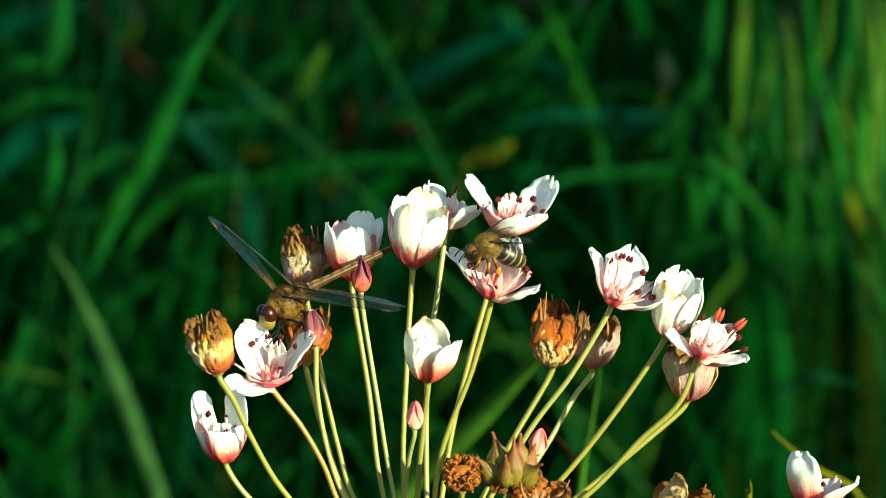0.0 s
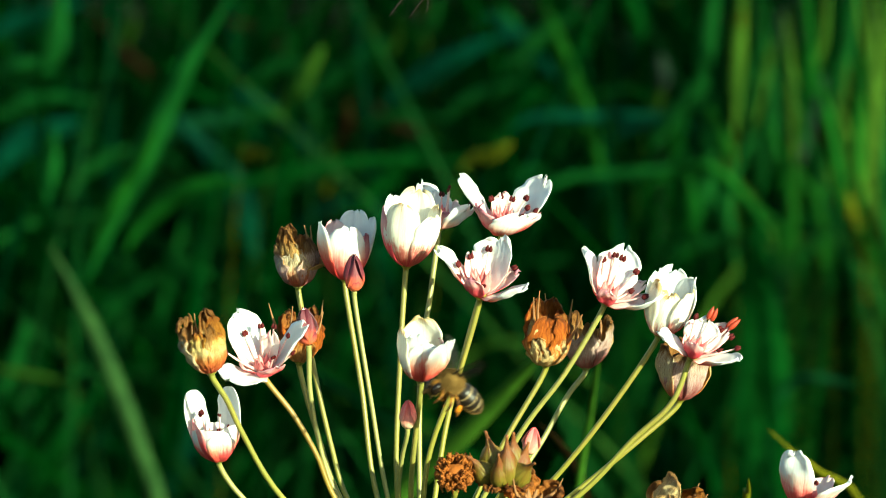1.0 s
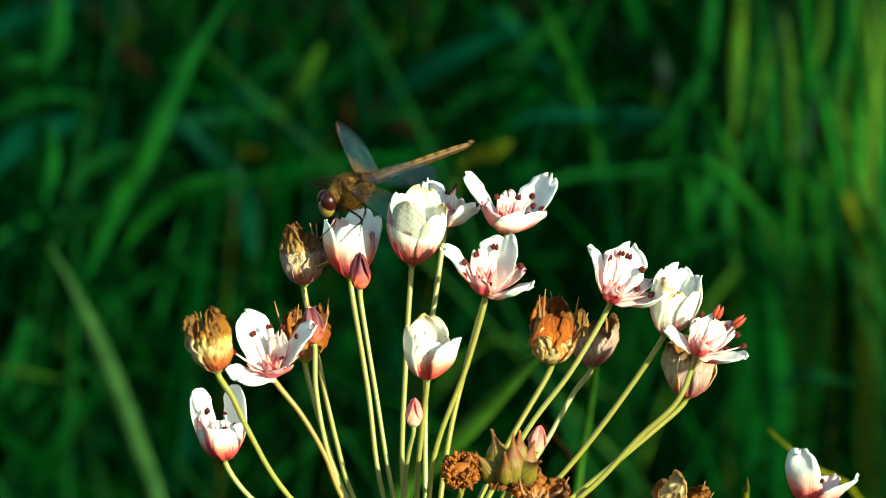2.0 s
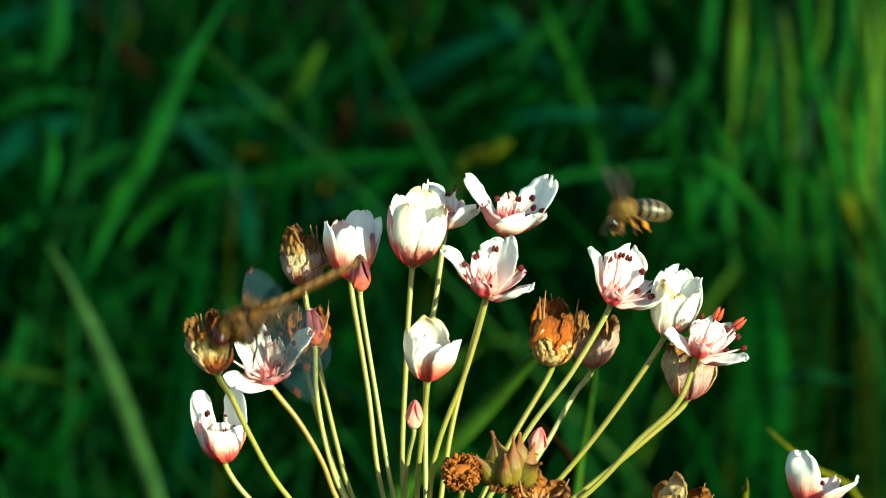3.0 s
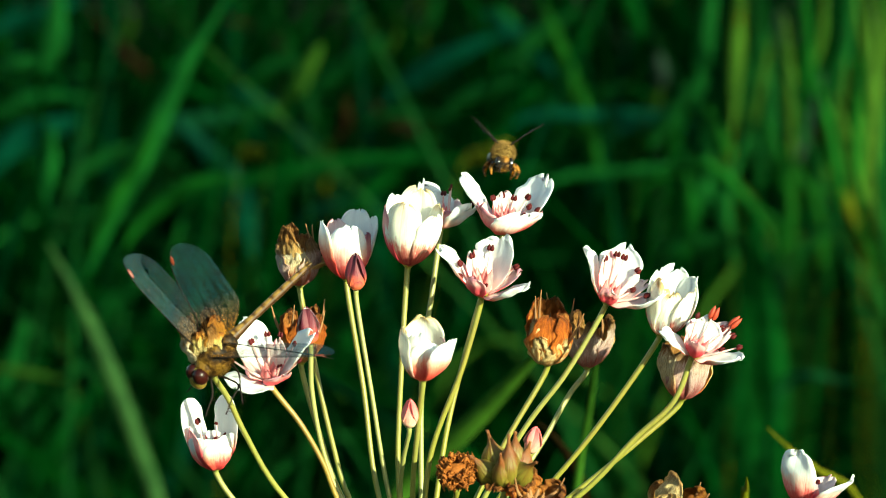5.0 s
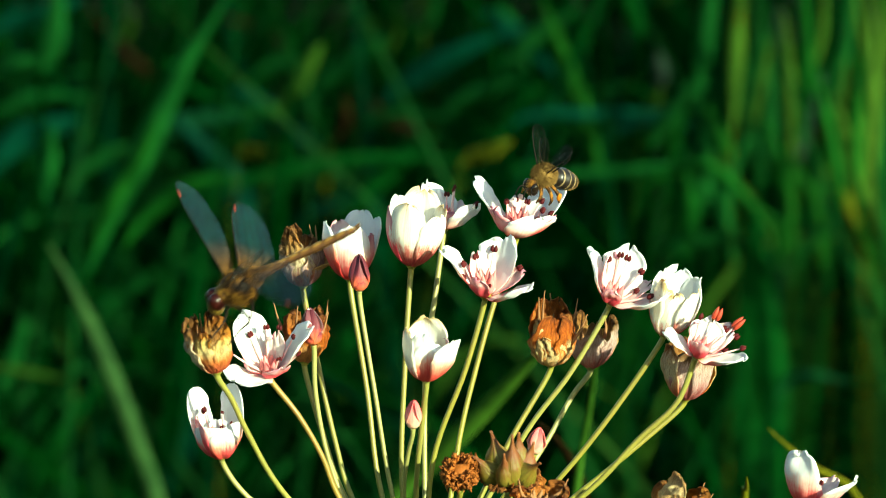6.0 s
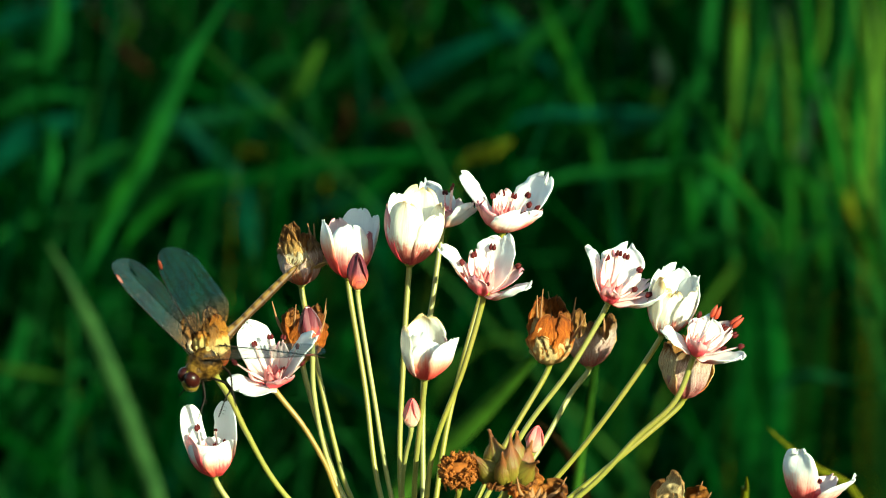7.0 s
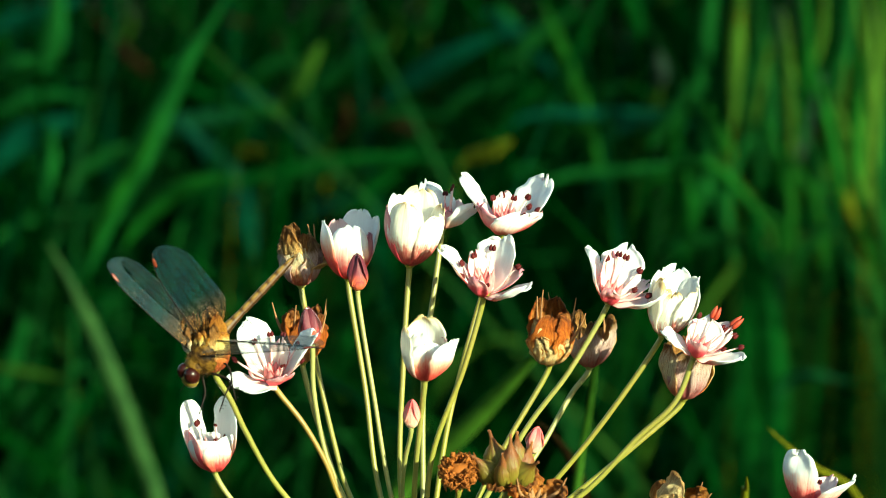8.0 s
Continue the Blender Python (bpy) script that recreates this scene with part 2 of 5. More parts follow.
# Greens darkened to paint the shade these stems stand in.
fine_shaded = grass_material("fine_shaded", ((0.0, (0.003, 0.0225, 0.0045)), (0.5, (0.0075, 0.0465, 0.0105)), (0.8, (0.0165, 0.0675, 0.0195)), (0.92, (0.0375, 0.07875, 0.012)), (1.0, (0.05625, 0.04125, 0.0105))), True, 0.6, 0.35, 0.0)
willow_leaf = grass_material("willow_leaf", ((0.0, (0.035, 0.085, 0.022)), (1.0, (0.055, 0.11, 0.03))), True)
bark = plain("bark", (0.10, 0.075, 0.05), (0.05, 0.036, 0.025), 40, 0.85, 0.0, 0.2, 0.8)


def ground_material():
    n = Nodes("dark_soil")
    fine, broad = n.noise(60.0, 6.0), n.noise(3.0, 3.0)
    col = n.mix(fine, (0.012, 0.014, 0.007), (0.035, 0.034, 0.016))
    col = n.mix(broad, col, (0.016, 0.034, 0.010))
    n.bump(fine, 0.6, 0.02)
    return n.done(col, 0.9, 0.0, 0.2)


soil = ground_material()


def wing_material(name, amber, film=(0.018, 0.058, 0.082), body=0.37):
    """A clear membrane between fine dark veins, tinted amber towards the hinge; film's default blue-grey paints in
    reflected sky.
    """
    n = Nodes(name)
    uv = n.uv()
    cells = n.t.nodes.new("ShaderNodeTexVoronoi")
    cells.feature = "DISTANCE_TO_EDGE"
    cells.inputs["Scale"].default_value = 1.0
    n.link(n.scaled(uv, 46.0, 13.0), cells.inputs["Vector"])
    long_veins = n.t.nodes.new("ShaderNodeTexWave")
    long_veins.bands_direction = "Y"
    long_veins.inputs["Scale"].default_value = 1.6
    long_veins.inputs["Distortion"].default_value = 1.5
    n.link(n.scaled(uv, 0.6, 1.0), long_veins.inputs["Vector"])
    vein = n.ramp(cells.outputs["Distance"], (0.05, (1, 1, 1)), (0.13, (0, 0, 0)))
    vein = n.mix(n.ramp(long_veins.outputs["Fac"], (0.90, (0, 0, 0)), (0.98, (1, 1, 1))), vein, (1, 1, 1))
    base = n.ramp(n.axis(uv, 0), (0.0, (1, 1, 1)), (0.12, (0.5, 0.5, 0.5)), (0.27, (0, 0, 0)))
    tint = n.mix(n.sum("MULTIPLY", base, amber), film, (0.30, 0.12, 0.010))
    tint = n.mix(vein, tint, (0.008, 0.010, 0.010))
    solid = n.sum("ADD", n.sum("ADD", body, n.sum("MULTIPLY", base, 0.2 * amber)), n.sum("MULTIPLY", vein, 0.30))
    n.bump(n.ramp(cells.outputs["Distance"], (0.02, (0, 0, 0)), (0.30, (1, 1, 1))), 0.25, 0.0004)
    n.done(tint, 0.35, 0.0, 0.06)
    clear, mx = n.add("ShaderNodeBsdfTransparent"), n.add("ShaderNodeMixShader")
    n.link(solid, mx.inputs[0])
    n.link(clear.outputs[0], mx.inputs[1])
    n.link(n.b.outputs[0], mx.inputs[2])
    n.link(mx.outputs[0], n.out.inputs["Surface"])
    return n.m


wing_amber = wing_material("wing_amber", 1.0)
wing_smoke = wing_material("wing_smoke", 0.25, (0.034, 0.032, 0.028), 0.22)
stigma_red = plain("stigma_red", (0.18, 0.024, 0.008), (0.09, 0.014, 0.005), 900, 0.5)


def blotched(name, dark, mid, light, scale, spec=0.15):
    n = Nodes(name)
    spots = n.noise(scale, 3.0, 0.6)
    fine = n.noise(scale * 5, 2.0)
    k = n.sum("ADD", spots, n.sum("MULTIPLY", n.sum("SUBTRACT", fine, 0.5), 0.35))
    col = n.ramp(k, (0.40, dark), (0.50, mid), (0.62, light))
    n.bump(fine, 0.5, 0.0004)
    return n.done(col, 0.55, 0.0, spec)


fly_thorax = blotched("fly_thorax", (0.006, 0.003, 0.001), (0.045, 0.020, 0.004), (0.14, 0.072, 0.011), 240)
fly_face = plain("fly_face", (0.24, 0.20, 0.025), (0.12, 0.06, 0.015), 500, 0.4)
fly_eye = plain("fly_eye", (0.040, 0.005, 0.003), (0.006, 0.002, 0.002), 250, 0.30, 0.0, 0.25, 0.05)
leg_black = plain("leg_black", (0.004, 0.003, 0.003), (0.012, 0.007, 0.005), 900, 0.6, 0.0, 0.12)
pollen = plain("pollen", (0.50, 0.17, 0.008), (0.30, 0.09, 0.005), 1500, 0.8, 0.0, 0.2, 0.8)


def banded(name, a, b, c, bands, rough):
    """An insect's abdomen: rings of two colours along it, with a dark line between the rings."""
    n = Nodes(name)
    v = n.axis(n.uv(), 1)
    wave = n.sum("FRACT", n.sum("MULTIPLY", v, bands), 0.0)
    col = n.ramp(wave, (0.0, c), (0.10, c), (0.14, a), (0.24, a), (0.38, b), (1.0, b))
    col = n.mix(n.sum("MULTIPLY", n.noise(600.0, 4.0), 0.5), col, c)
    n.bump(n.ramp(wave, (0.0, (0, 0, 0)), (0.12, (1, 1, 1))), 0.5, 0.0002)
    return n.done(col, rough, 0.0, 0.5)




def slender(name):
    """A dragonfly's abdomen: golden brown, with a dark line along each side and thin dark seams."""
    n = Nodes(name)
    uv = n.uv()
    u, v = n.axis(uv, 0), n.axis(uv, 1)
    seam = n.ramp(n.sum("FRACT", n.sum("MULTIPLY", v, 9.0), 0.0), (0.0, (1, 1, 1)), (0.05, (1, 1, 1)), (0.09, (0, 0, 0)))
    sides = n.ramp(n.sum("FRACT", n.sum("ADD", n.sum("MULTIPLY", u, 2.0), 0.5), 0.0), (0.40, (0, 0, 0)), (0.46, (1, 1, 1)), (0.58, (1, 1, 1)), (0.64, (0, 0, 0)))
    ring = n.sum("FRACT", n.sum("MULTIPLY", v, 9.0), 0.0)
    col = n.ramp(n.sum("ADD", ring, n.sum("MULTIPLY", n.sum("SUBTRACT", n.noise(700.0, 3.0), 0.5), 0.5)), (0.08, (0.085, 0.036, 0.006)), (0.5, (0.066, 0.025, 0.004)), (1.0, (0.042, 0.014, 0.003)))
    col = n.mix(n.sum("MULTIPLY", sides, 0.75), col, (0.02, 0.01, 0.005))
    belly = n.ramp(n.sum("FRACT", n.sum("ADD", u, 0.25), 0.0), (0.36, (0, 0, 0)), (0.42, (1, 1, 1)), (0.58, (1, 1, 1)), (0.64, (0, 0, 0)))
    col = n.mix(n.sum("MULTIPLY", belly, n.ramp(ring, (0.15, (0.2, 0.2, 0.2)), (0.35, (1, 1, 1)), (0.75, (1, 1, 1)), (0.95, (0.1, 0.1, 0.1)))), col, (0.20, 0.115, 0.03))
    col = n.mix(n.sum("MULTIPLY", seam, 0.85), col, (0.03, 0.014, 0.006))
    return n.done(col, 0.45, 0.0, 0.2)


fly_abdomen = slender("fly_abdomen")
bee_abdomen = banded("bee_abdomen", (0.27, 0.20, 0.10), (0.009, 0.006, 0.004), (0.010, 0.007, 0.005), 5.0, 0.4)
bee_fur = plain("bee_fur", (0.27, 0.165, 0.048), (0.06, 0.032, 0.009), 700, 0.8, 0.0, 0.1, 0.8)
bee_dark = blotched("bee_dark", (0.016, 0.007, 0.003), (0.075, 0.030, 0.005), (0.26, 0.11, 0.014), 500)
eye_black = plain("eye_black", (0.006, 0.004, 0.003), (0.012, 0.007, 0.004), 900, 0.15)


# ---------------------------------------------------------------- mesh helpers
def sheet(name, points, closed_u=False, thick=0.0, smooth=True, uv=None):
    """A mesh from a grid of points [v][u]; with a thickness it becomes two skins (materials 0 and 1) and a rim."""
    g = np.asarray(points, float)
    nv, nu = g.shape[:2]
    faces, mats, uvs = [], [], []
    cols = nu if closed_u else nu - 1
    tu = np.linspace(0, 1, nu + (1 if closed_u else 0))
    tv = np.linspace(0, 1, nv)

    def put(a, b, c, d, m, t):
        faces.append((a, b, c, d))
        mats.append(m)
        uvs.extend(t)

    if thick:
        dv, du = np.gradient(g, axis=0), np.gradient(g, axis=1)
        nr = np.cross(du, dv)
        nr /= np.maximum(np.linalg.norm(nr, axis=2, keepdims=True), 1e-12)
        verts = np.concatenate([(g - nr * thick / 2).reshape(-1, 3), (g + nr * thick / 2).reshape(-1, 3)])
    else:
        verts = g.reshape(-1, 3)
    n = nv * nu
    for i in range(nv - 1):
        for j in range(cols):
            k = (j + 1) % nu
            a, b, c, d = i * nu + j, i * nu + k, (i + 1) * nu + k, (i + 1) * nu + j
            t = ((tu[j], tv[i]), (tu[j + 1], tv[i]), (tu[j + 1], tv[i + 1]), (tu[j], tv[i + 1]))
            if thick:
                put(a, d, c, b, 0, (t[0], t[3], t[2], t[1]))
                put(n + a, n + b, n + c, n + d, 1, t)
            else:
                put(a, b, c, d, 0, t)
    if thick:
        ring = [(0, j) for j in range(nu)] + [(i, nu - 1) for i in range(1, nv)]
        ring += [(nv - 1, j) for j in range(nu - 2, -1, -1)] + [(i, 0) for i in range(nv - 2, 0, -1)]
        for (i, j), (p, q) in zip(ring, ring[1:] + ring[:1]):
            a, b = i * nu + j, p * nu + q
            put(a, b, n + b, n + a, 1, ((tu[j], tv[i]), (tu[q], tv[p]), (tu[q], tv[p]), (tu[j], tv[i])))
    me = bpy.data.meshes.new(name)
    me.from_pydata([tuple(v) for v in verts], [], faces)
    me.polygons.foreach_set("material_index", mats)
    layer = me.uv_layers.new(name="UVMap")
    layer.data.foreach_set("uv", np.array(uvs, float).ravel())
    me.polygons.foreach_set("use_smooth", [smooth] * len(faces))
    me.update()
    return me


def part(name, me, mats, parent, label="", m=None):
    """One mesh object under a thing or a part (or on its own)."""
    for mat in mats if isinstance(mats, (list, tuple)) else (mats,):
        me.materials.append(mat)
    ob = new(name, me)
    if parent is not None:
        ob.parent = parent
    if m is not None:
        ob.matrix_basis = m
    return tagged(ob, label)


def joined(name, meshes):
    """Several meshes as one, each keeping its material as a slot of its own."""
    bm = bmesh.new()
    for k, me in enumerate(meshes):
        first = len(bm.faces)
        bm.from_mesh(me)
        bm.faces.ensure_lookup_table()
        for f in bm.faces[first:]:
            f.material_index = k
        bpy.data.meshes.remove(me)
    out = bpy.data.meshes.new(name)
    bm.to_mesh(out)
    bm.free()
    return out


def spline(points, steps):
    """A smooth line through points, however unevenly they are spaced."""
    p = [Vector(q) for q in points]
    p = [p[0] * 2 - p[1]] + p + [p[-1] * 2 - p[-2]]
    out = []
    for i in range(1, len(p) - 2):
        a, b, c, d = p[i - 1:i + 3]
        t0 = 0.0
        t1 = t0 + max((b - a).length, 1e-9) ** 0.5
        t2 = t1 + max((c - b).length, 1e-9) ** 0.5
        t3 = t2 + max((d - c).length, 1e-9) ** 0.5
        for k in range(steps):
            t = t1 + (t2 - t1) * k / steps
            a1 = a * ((t1 - t) / (t1 - t0)) + b * ((t - t0) / (t1 - t0))
            a2 = b * ((t2 - t) / (t2 - t1)) + c * ((t - t1) / (t2 - t1))
            a3 = c * ((t3 - t) / (t3 - t2)) + d * ((t - t2) / (t3 - t2))
            b1 = a1 * ((t2 - t) / (t2 - t0)) + a2 * ((t - t0) / (t2 - t0))
            b2 = a2 * ((t3 - t) / (t3 - t1)) + a3 * ((t - t1) / (t3 - t1))
            out.append(b1 * ((t2 - t) / (t2 - t1)) + b2 * ((t - t1) / (t2 - t1)))
    out.append(p[-2])
    return out


def tube(name, line, radii, sides=8, cap=True):
    """A round rod along a line, its radius going through the given values."""
    line = [Vector(q) for q in line]
    grid = []
    side = Vector((1, 0.137, 0.05))
    for i, q in enumerate(line):
        way = (line[min(i + 1, len(line) - 1)] - line[max(i - 1, 0)]).normalized()
        side = (side - way * side.dot(way)).normalized()
        up = way.cross(side)
        r = float(np.interp(i / (len(line) - 1), np.linspace(0, 1, len(radii)), radii))
        grid.append([q + (side * math.cos(a) + up * math.sin(a)) * r for a in np.linspace(0, 2 * math.pi, sides, endpoint=False)])
    if cap:
        grid = [[line[0]] * sides] + grid + [[line[-1]] * sides]
    return sheet(name, [[tuple(v) for v in row] for row in grid], closed_u=True)


def turned(name, profile, sides=14, squash=(1, 1), wobble=0.0, seed=0, lobes=0, lobe=0.0):
    """A body of revolution about its z axis from (radius, height) pairs."""
    grid = []
    for r, z in profile:
        row = []
        for a in np.linspace(0, 2 * math.pi, sides, endpoint=False):
            k = 1 + lobe * math.cos(lobes * a)
            if wobble:
                k += wobble * noise.noise((math.cos(a) * 1.7 + seed, math.sin(a) * 1.7, z * 900))
            row.append((r * k * math.cos(a) * squash[0], r * k * math.sin(a) * squash[1], z))
        grid.append(row)
    return sheet(name, grid, closed_u=True)


def egg(length, radius, point=0.0, base=0.15, n=9):
    """(radius, height) pairs of an egg from z 0 to its length, more pointed at the top."""
    out = []
    for t in np.linspace(0, 1, n):
        r = math.sin(math.pi * (base * (1 - t) + t) if t < 1 else math.pi) ** 0.75 if 0 < t < 1 else 0.0
        r = max(r, 0.0) * (1 - point * t * t)
        out.append((max(r * radius, 1e-6), t * length))
    return out


def moved(me, m):
    me.transform(m)
    return me


def empty(name, m=None):
    ob = new(name)
    ob.empty_display_size = 0.01
    if m is not None:
        ob.matrix_basis = m
    return ob


# ---------------------------------------------------------------- flowers
def petal_points(length, width, e0, e1, bend=0.6, cup=8.0, ruffle=0.3, seed=0, start=1.0, notch=0.07, crumple=0.0, tip=0.22, ragged=1.0, pinch=0.0, nu=11, nv=17):
    """A petal in its flower's space: it starts at the axis and rises in the xz plane (mm and degrees).
    e0, e1: its slope above the flower's plane at the base and at the tip; cup: radius of its hollow."""
    if crumple:
        nu, nv = max(nu, 15) if nu > 5 else nu, max(nv, 25) if nv > 7 else nv
    s_all = 1 - (1 - np.linspace(0, 1, nv)) ** 1.45
    r, z, rows = start, 0.0, []
    for i, s in enumerate(s_all):
        e = radians(e0 + (e1 - e0) * s ** bend)
        step = length * (s - s_all[i - 1]) if i else 0.0
        r, z = r + math.cos(e) * step, z + math.sin(e) * step
        w = 0.28 + 0.72 * math.sin(math.pi / 2 * min(s / 0.58, 1)) ** 1.1
        if s > 0.62:
            w *= math.sqrt(max(1 - ((s - 0.62) / 0.38) ** 2.4, 0)) * (1 - tip) + tip
        if pinch:
            w *= 1 - pinch * min(max((s - 0.42) / 0.35, 0), 1) ** 1.5
        half = width / 2 * w * (1 + 0.10 * ragged * noise.noise((s * 7.0, seed * 3.7, 1.0)))
        row = []
        for u in np.linspace(-1, 1, nu):
            f = half * u / cup
            x, y = cup * math.sin(f), cup * (1 - math.cos(f))
            n1 = noise.noise((u * 1.6 + seed * 7.3, s * 2.6, seed * 1.9))
            n2 = noise.noise((u * 4.1 + seed * 3.1, s * 5.5 + seed, 4.0))
            lift = ruffle * (n1 * 1.4 + n2 * 0.5) * (0.25 + s) + crumple * ((n2 * 1.5 + noise.noise((u * 9 + seed, s * 11, 2))) * s ** 1.3 + 0.55 * (0.25 - abs(noise.noise((u * 5.0 + seed, s * 4.0, 7)))) * min(s * 4, 1))
            pull = notch * length * s ** 5 * (noise.noise((u * 2.3 + seed * 5.0, 1.0, seed)) + 0.3 * noise.noise((u * 6.5 + seed * 2.0, 5.0, seed)) - 0.15 * u * u)
            y += lift
            row.append(((r - math.sin(e) * y + math.cos(e) * pull) * MM, x * MM, (z + math.cos(e) * y + math.sin(e) * pull) * MM))
        rows.append(row)
    return rows


FACES = {}


def add_petal(flower, kind, az, e0, e1, length, width, seed, **how):
    outside, inside, name = FACES[kind]
    me = sheet(name, petal_points(length, width, e0, e1, seed=seed, **how), thick=0.16 * MM)
    return part(name, me, (inside, outside), flower, m=pose(0, 0, 0, 0, 0, az))


FACES.update({
    "in": (inner_back, inner_face, "petal"), "out": (outer_back, outer_face, "sepal"), "blush": (blush_back, inner_face, "petal"),
    "aged": (aged_back, aged_face, "petal"), "agedout": (outer_back, aged_face, "sepal"),
    "dry": (dry_back, dry_face, "petal"), "rust": (rust_back, rust_face, "petal"),
    "wilt": (wilt_back, wilt_face, "petal"), "mauve": (mauve_back, dry_face, "petal"),
    "brown": (dry_face, dry_face, "petal"), "pale": (pale_back, dry_face, "petal"), "amber": (amber_skin, amber_skin, "petal"), "straw": (straw_skin, straw_skin, "petal"),
    "plum": (plum_back, outer_face, "sepal"), "rose": (rose_back, outer_face, "sepal")})


def upright(at, lean, nod, turn=0.0):
    """The pose of a flower: lean to the right, nod towards the viewer's side, turned about its axis (degrees)."""
    return Matrix.Translation(at) @ Euler((radians(nod), radians(lean), 0), "YXZ").to_matrix().to_4x4() @ pose(0, 0, 0, 0, 0, turn)


def pistil(height=5.0, spread=1.0, mat=None):
    """Six pink carpels in a ring on a small receptacle, as one mesh."""
    bits = [turned("receptacle", [(0.3 * MM, -1.0 * MM), (1.0 * MM, -0.5 * MM), (1.5 * MM, 0.2 * MM), (1.2 * MM, 0.8 * MM), (1e-6, 1.0 * MM)])]
    for k in range(6):
        me = turned("carpel", egg(height * MM, 0.95 * MM, 0.55), 8)
        bits.append(moved(me, pose(0, 0, 0, 0, 0, 60 * k + 10) @ pose(1.0 * spread * MM, 0, 0.4 * MM, 0, 11 * spread, 0)))
    me = joined("flower", bits)
    for p in me.polygons:
        p.material_index = 0 if p.material_index == 0 else 1
    return me


def stamen_mesh(length, size, red=False):
    line = spline([(0, 0, 0), (0.25 * MM, 0, length * 0.5 * MM), (0, 0, length * MM)], 4)
    rod = tube("filament", line, (0.36 * MM, 0.27 * MM, 0.15 * MM), 6)
    lobes = []
    for k in (-1, 1):
        lobe = turned("lobe", egg(size * MM, min(size * 0.30, 0.62) * MM, 0.15), 8)
        lobes.append(moved(lobe, Matrix.Translation((0, k * min(size * 0.24, 0.45) * MM, (length - size * 0.4) * MM))))
    me = joined("stamen", [rod] + lobes)
    for p in me.polygons:
        p.material_index = min(p.material_index, 1)
    return me


def add_stamens(flower, rows, red=False):
    """rows: azimuth, lean from the axis, length, anther size."""
    for az, lean, length, size in rows:
        part("stamen", stamen_mesh(length, size), (filament, anther_red if red and size > 2 else anther), flower, m=pose(0, 0, 0, 0, 0, az) @ pose(1.1 * MM, 0, 0.4 * MM, 0, lean, 0))


PLANT = {}


def start_plant(base):
    PLANT["thing"] = tagged(empty("flowering_rush", Matrix.Translation(base)), "flowering rush with white flowers, pink buds and brown dry heads", "wild flower")
    PLANT["base"] = Vector(base)
    return PLANT["thing"]


def add_flower(label, at, lean, nod, via, mesh, mats, name="flower", thick=0.62, ruddy=False):
    """One flower of the umbel with its stalk, which runs from the hub through the places in via."""
    thing, base = PLANT["thing"], PLANT["base"]
    m = upright(Vector(at) - base, lean, nod)
    flower = part(name, mesh, mats, thing, label, m)
    back = (Matrix.Translation(base) @ m).inverted()
    line = [back @ Vector(q) for q in [PLANT["hub"], *via]] + [Vector((0, 0, -1.3 * MM)), Vector((0, 0, -0.2 * MM))]
    part("pedicel", tube("pedicel", spline(line, 7), (thick * 1.05 * MM, thick * 0.95 * MM, thick * MM, thick * 1.15 * MM), 9), stalk_ruddy if ruddy else stalk, flower)
    return flower


def open_flower(label, at, lean, nod, via, petals, stamens, seed, red=False, heart=5.0, spread=1.0, **kw):
    flower = add_flower(label, at, lean, nod, via, pistil(heart, spread), (stalk, carpel_pink), **kw)
    for k, (kind, az, e0, e1, length, width) in enumerate(petals):
        add_petal(flower, kind, az, e0, e1, length, width, seed + k * 0.37, cup=max(width * 0.85, 4.0), ruffle=0.72, notch=0.17)
    add_stamens(flower, stamens, red)
    return flower


def cup_flower(label, at, lean, nod, via, petals, seed, cup=6.0, bend=0.5, ruffle=0.35, crumple=0.0, notch=0.08, styles=(), tip=0.22, pinch=0.0, heart=4.5, **kw):
    """A flower whose petals stand up as a cup: closing, withering or dry."""
    flower = add_flower(label, at, lean, nod, via, pistil(heart), (stalk, carpel_pink if not styles else style_dry), **kw)
    for k, (kind, az, e0, e1, length, width) in enumerate(petals):
        add_petal(flower, kind, az, e0, e1, length, width, seed + k * 0.41, cup=cup, bend=bend, ruffle=ruffle, crumple=crumple, notch=notch, tip=tip, pinch=pinch)
    for az, lean_out, length in styles:
        line = spline([(0, 0, 0), (0.9 * MM, 0.5 * math.cos(az) * MM, length * 0.6 * MM), (0.1 * MM, 0.8 * math.sin(az) * MM, length * MM)], 4)
        part("style", tube("style", line, (0.9 * MM, 0.62 * MM, 0.34 * MM, 0.20 * MM, 0.10 * MM), 7), style_dry, flower, m=pose(0, 0, 0, 0, 0, az) @ pose(1.2 * MM, 0, 1.5 * MM, 0, lean_out, 0))
    return flower


def bud(label, at, lean, nod, via, length, radius, kind, seed, **kw):
    core = turned("flower_bud", egg(length * 0.85 * MM, radius * 0.80 * MM, 0.35), 12)
    flower = add_flower(label, at, lean, nod, via, core, FACES[kind][0], name="flower_bud", **kw)
    low, high = 90.0, 175.0
    for _ in range(24):
        e1 = (low + high) / 2
        reach = 0.4 + length * 1.2 * float(np.mean([math.cos(radians(4 + (e1 - 4) * s ** 0.62)) for s in np.linspace(0, 1, 60)]))
        low, high = (e1, high) if reach > 0.1 else (low, e1)
    skins = [flower.data]
    for k in range(3):
        skin = add_petal(flower, kind, 120 * k + seed * 50, 4, low, length * 1.2, radius * 2.5, seed + k, cup=radius * 0.98, bend=0.62, ruffle=0.05, start=0.4, notch=0.0, tip=0.05, ragged=0.2)
        skins.append(skin.data)
    for me in skins:
        for v in me.vertices:
            high = max(v.co.z / (length * 0.86 * MM) - 0.62, 0.0)
            v.co.z += 0.55 * high ** 1.4 * length * MM
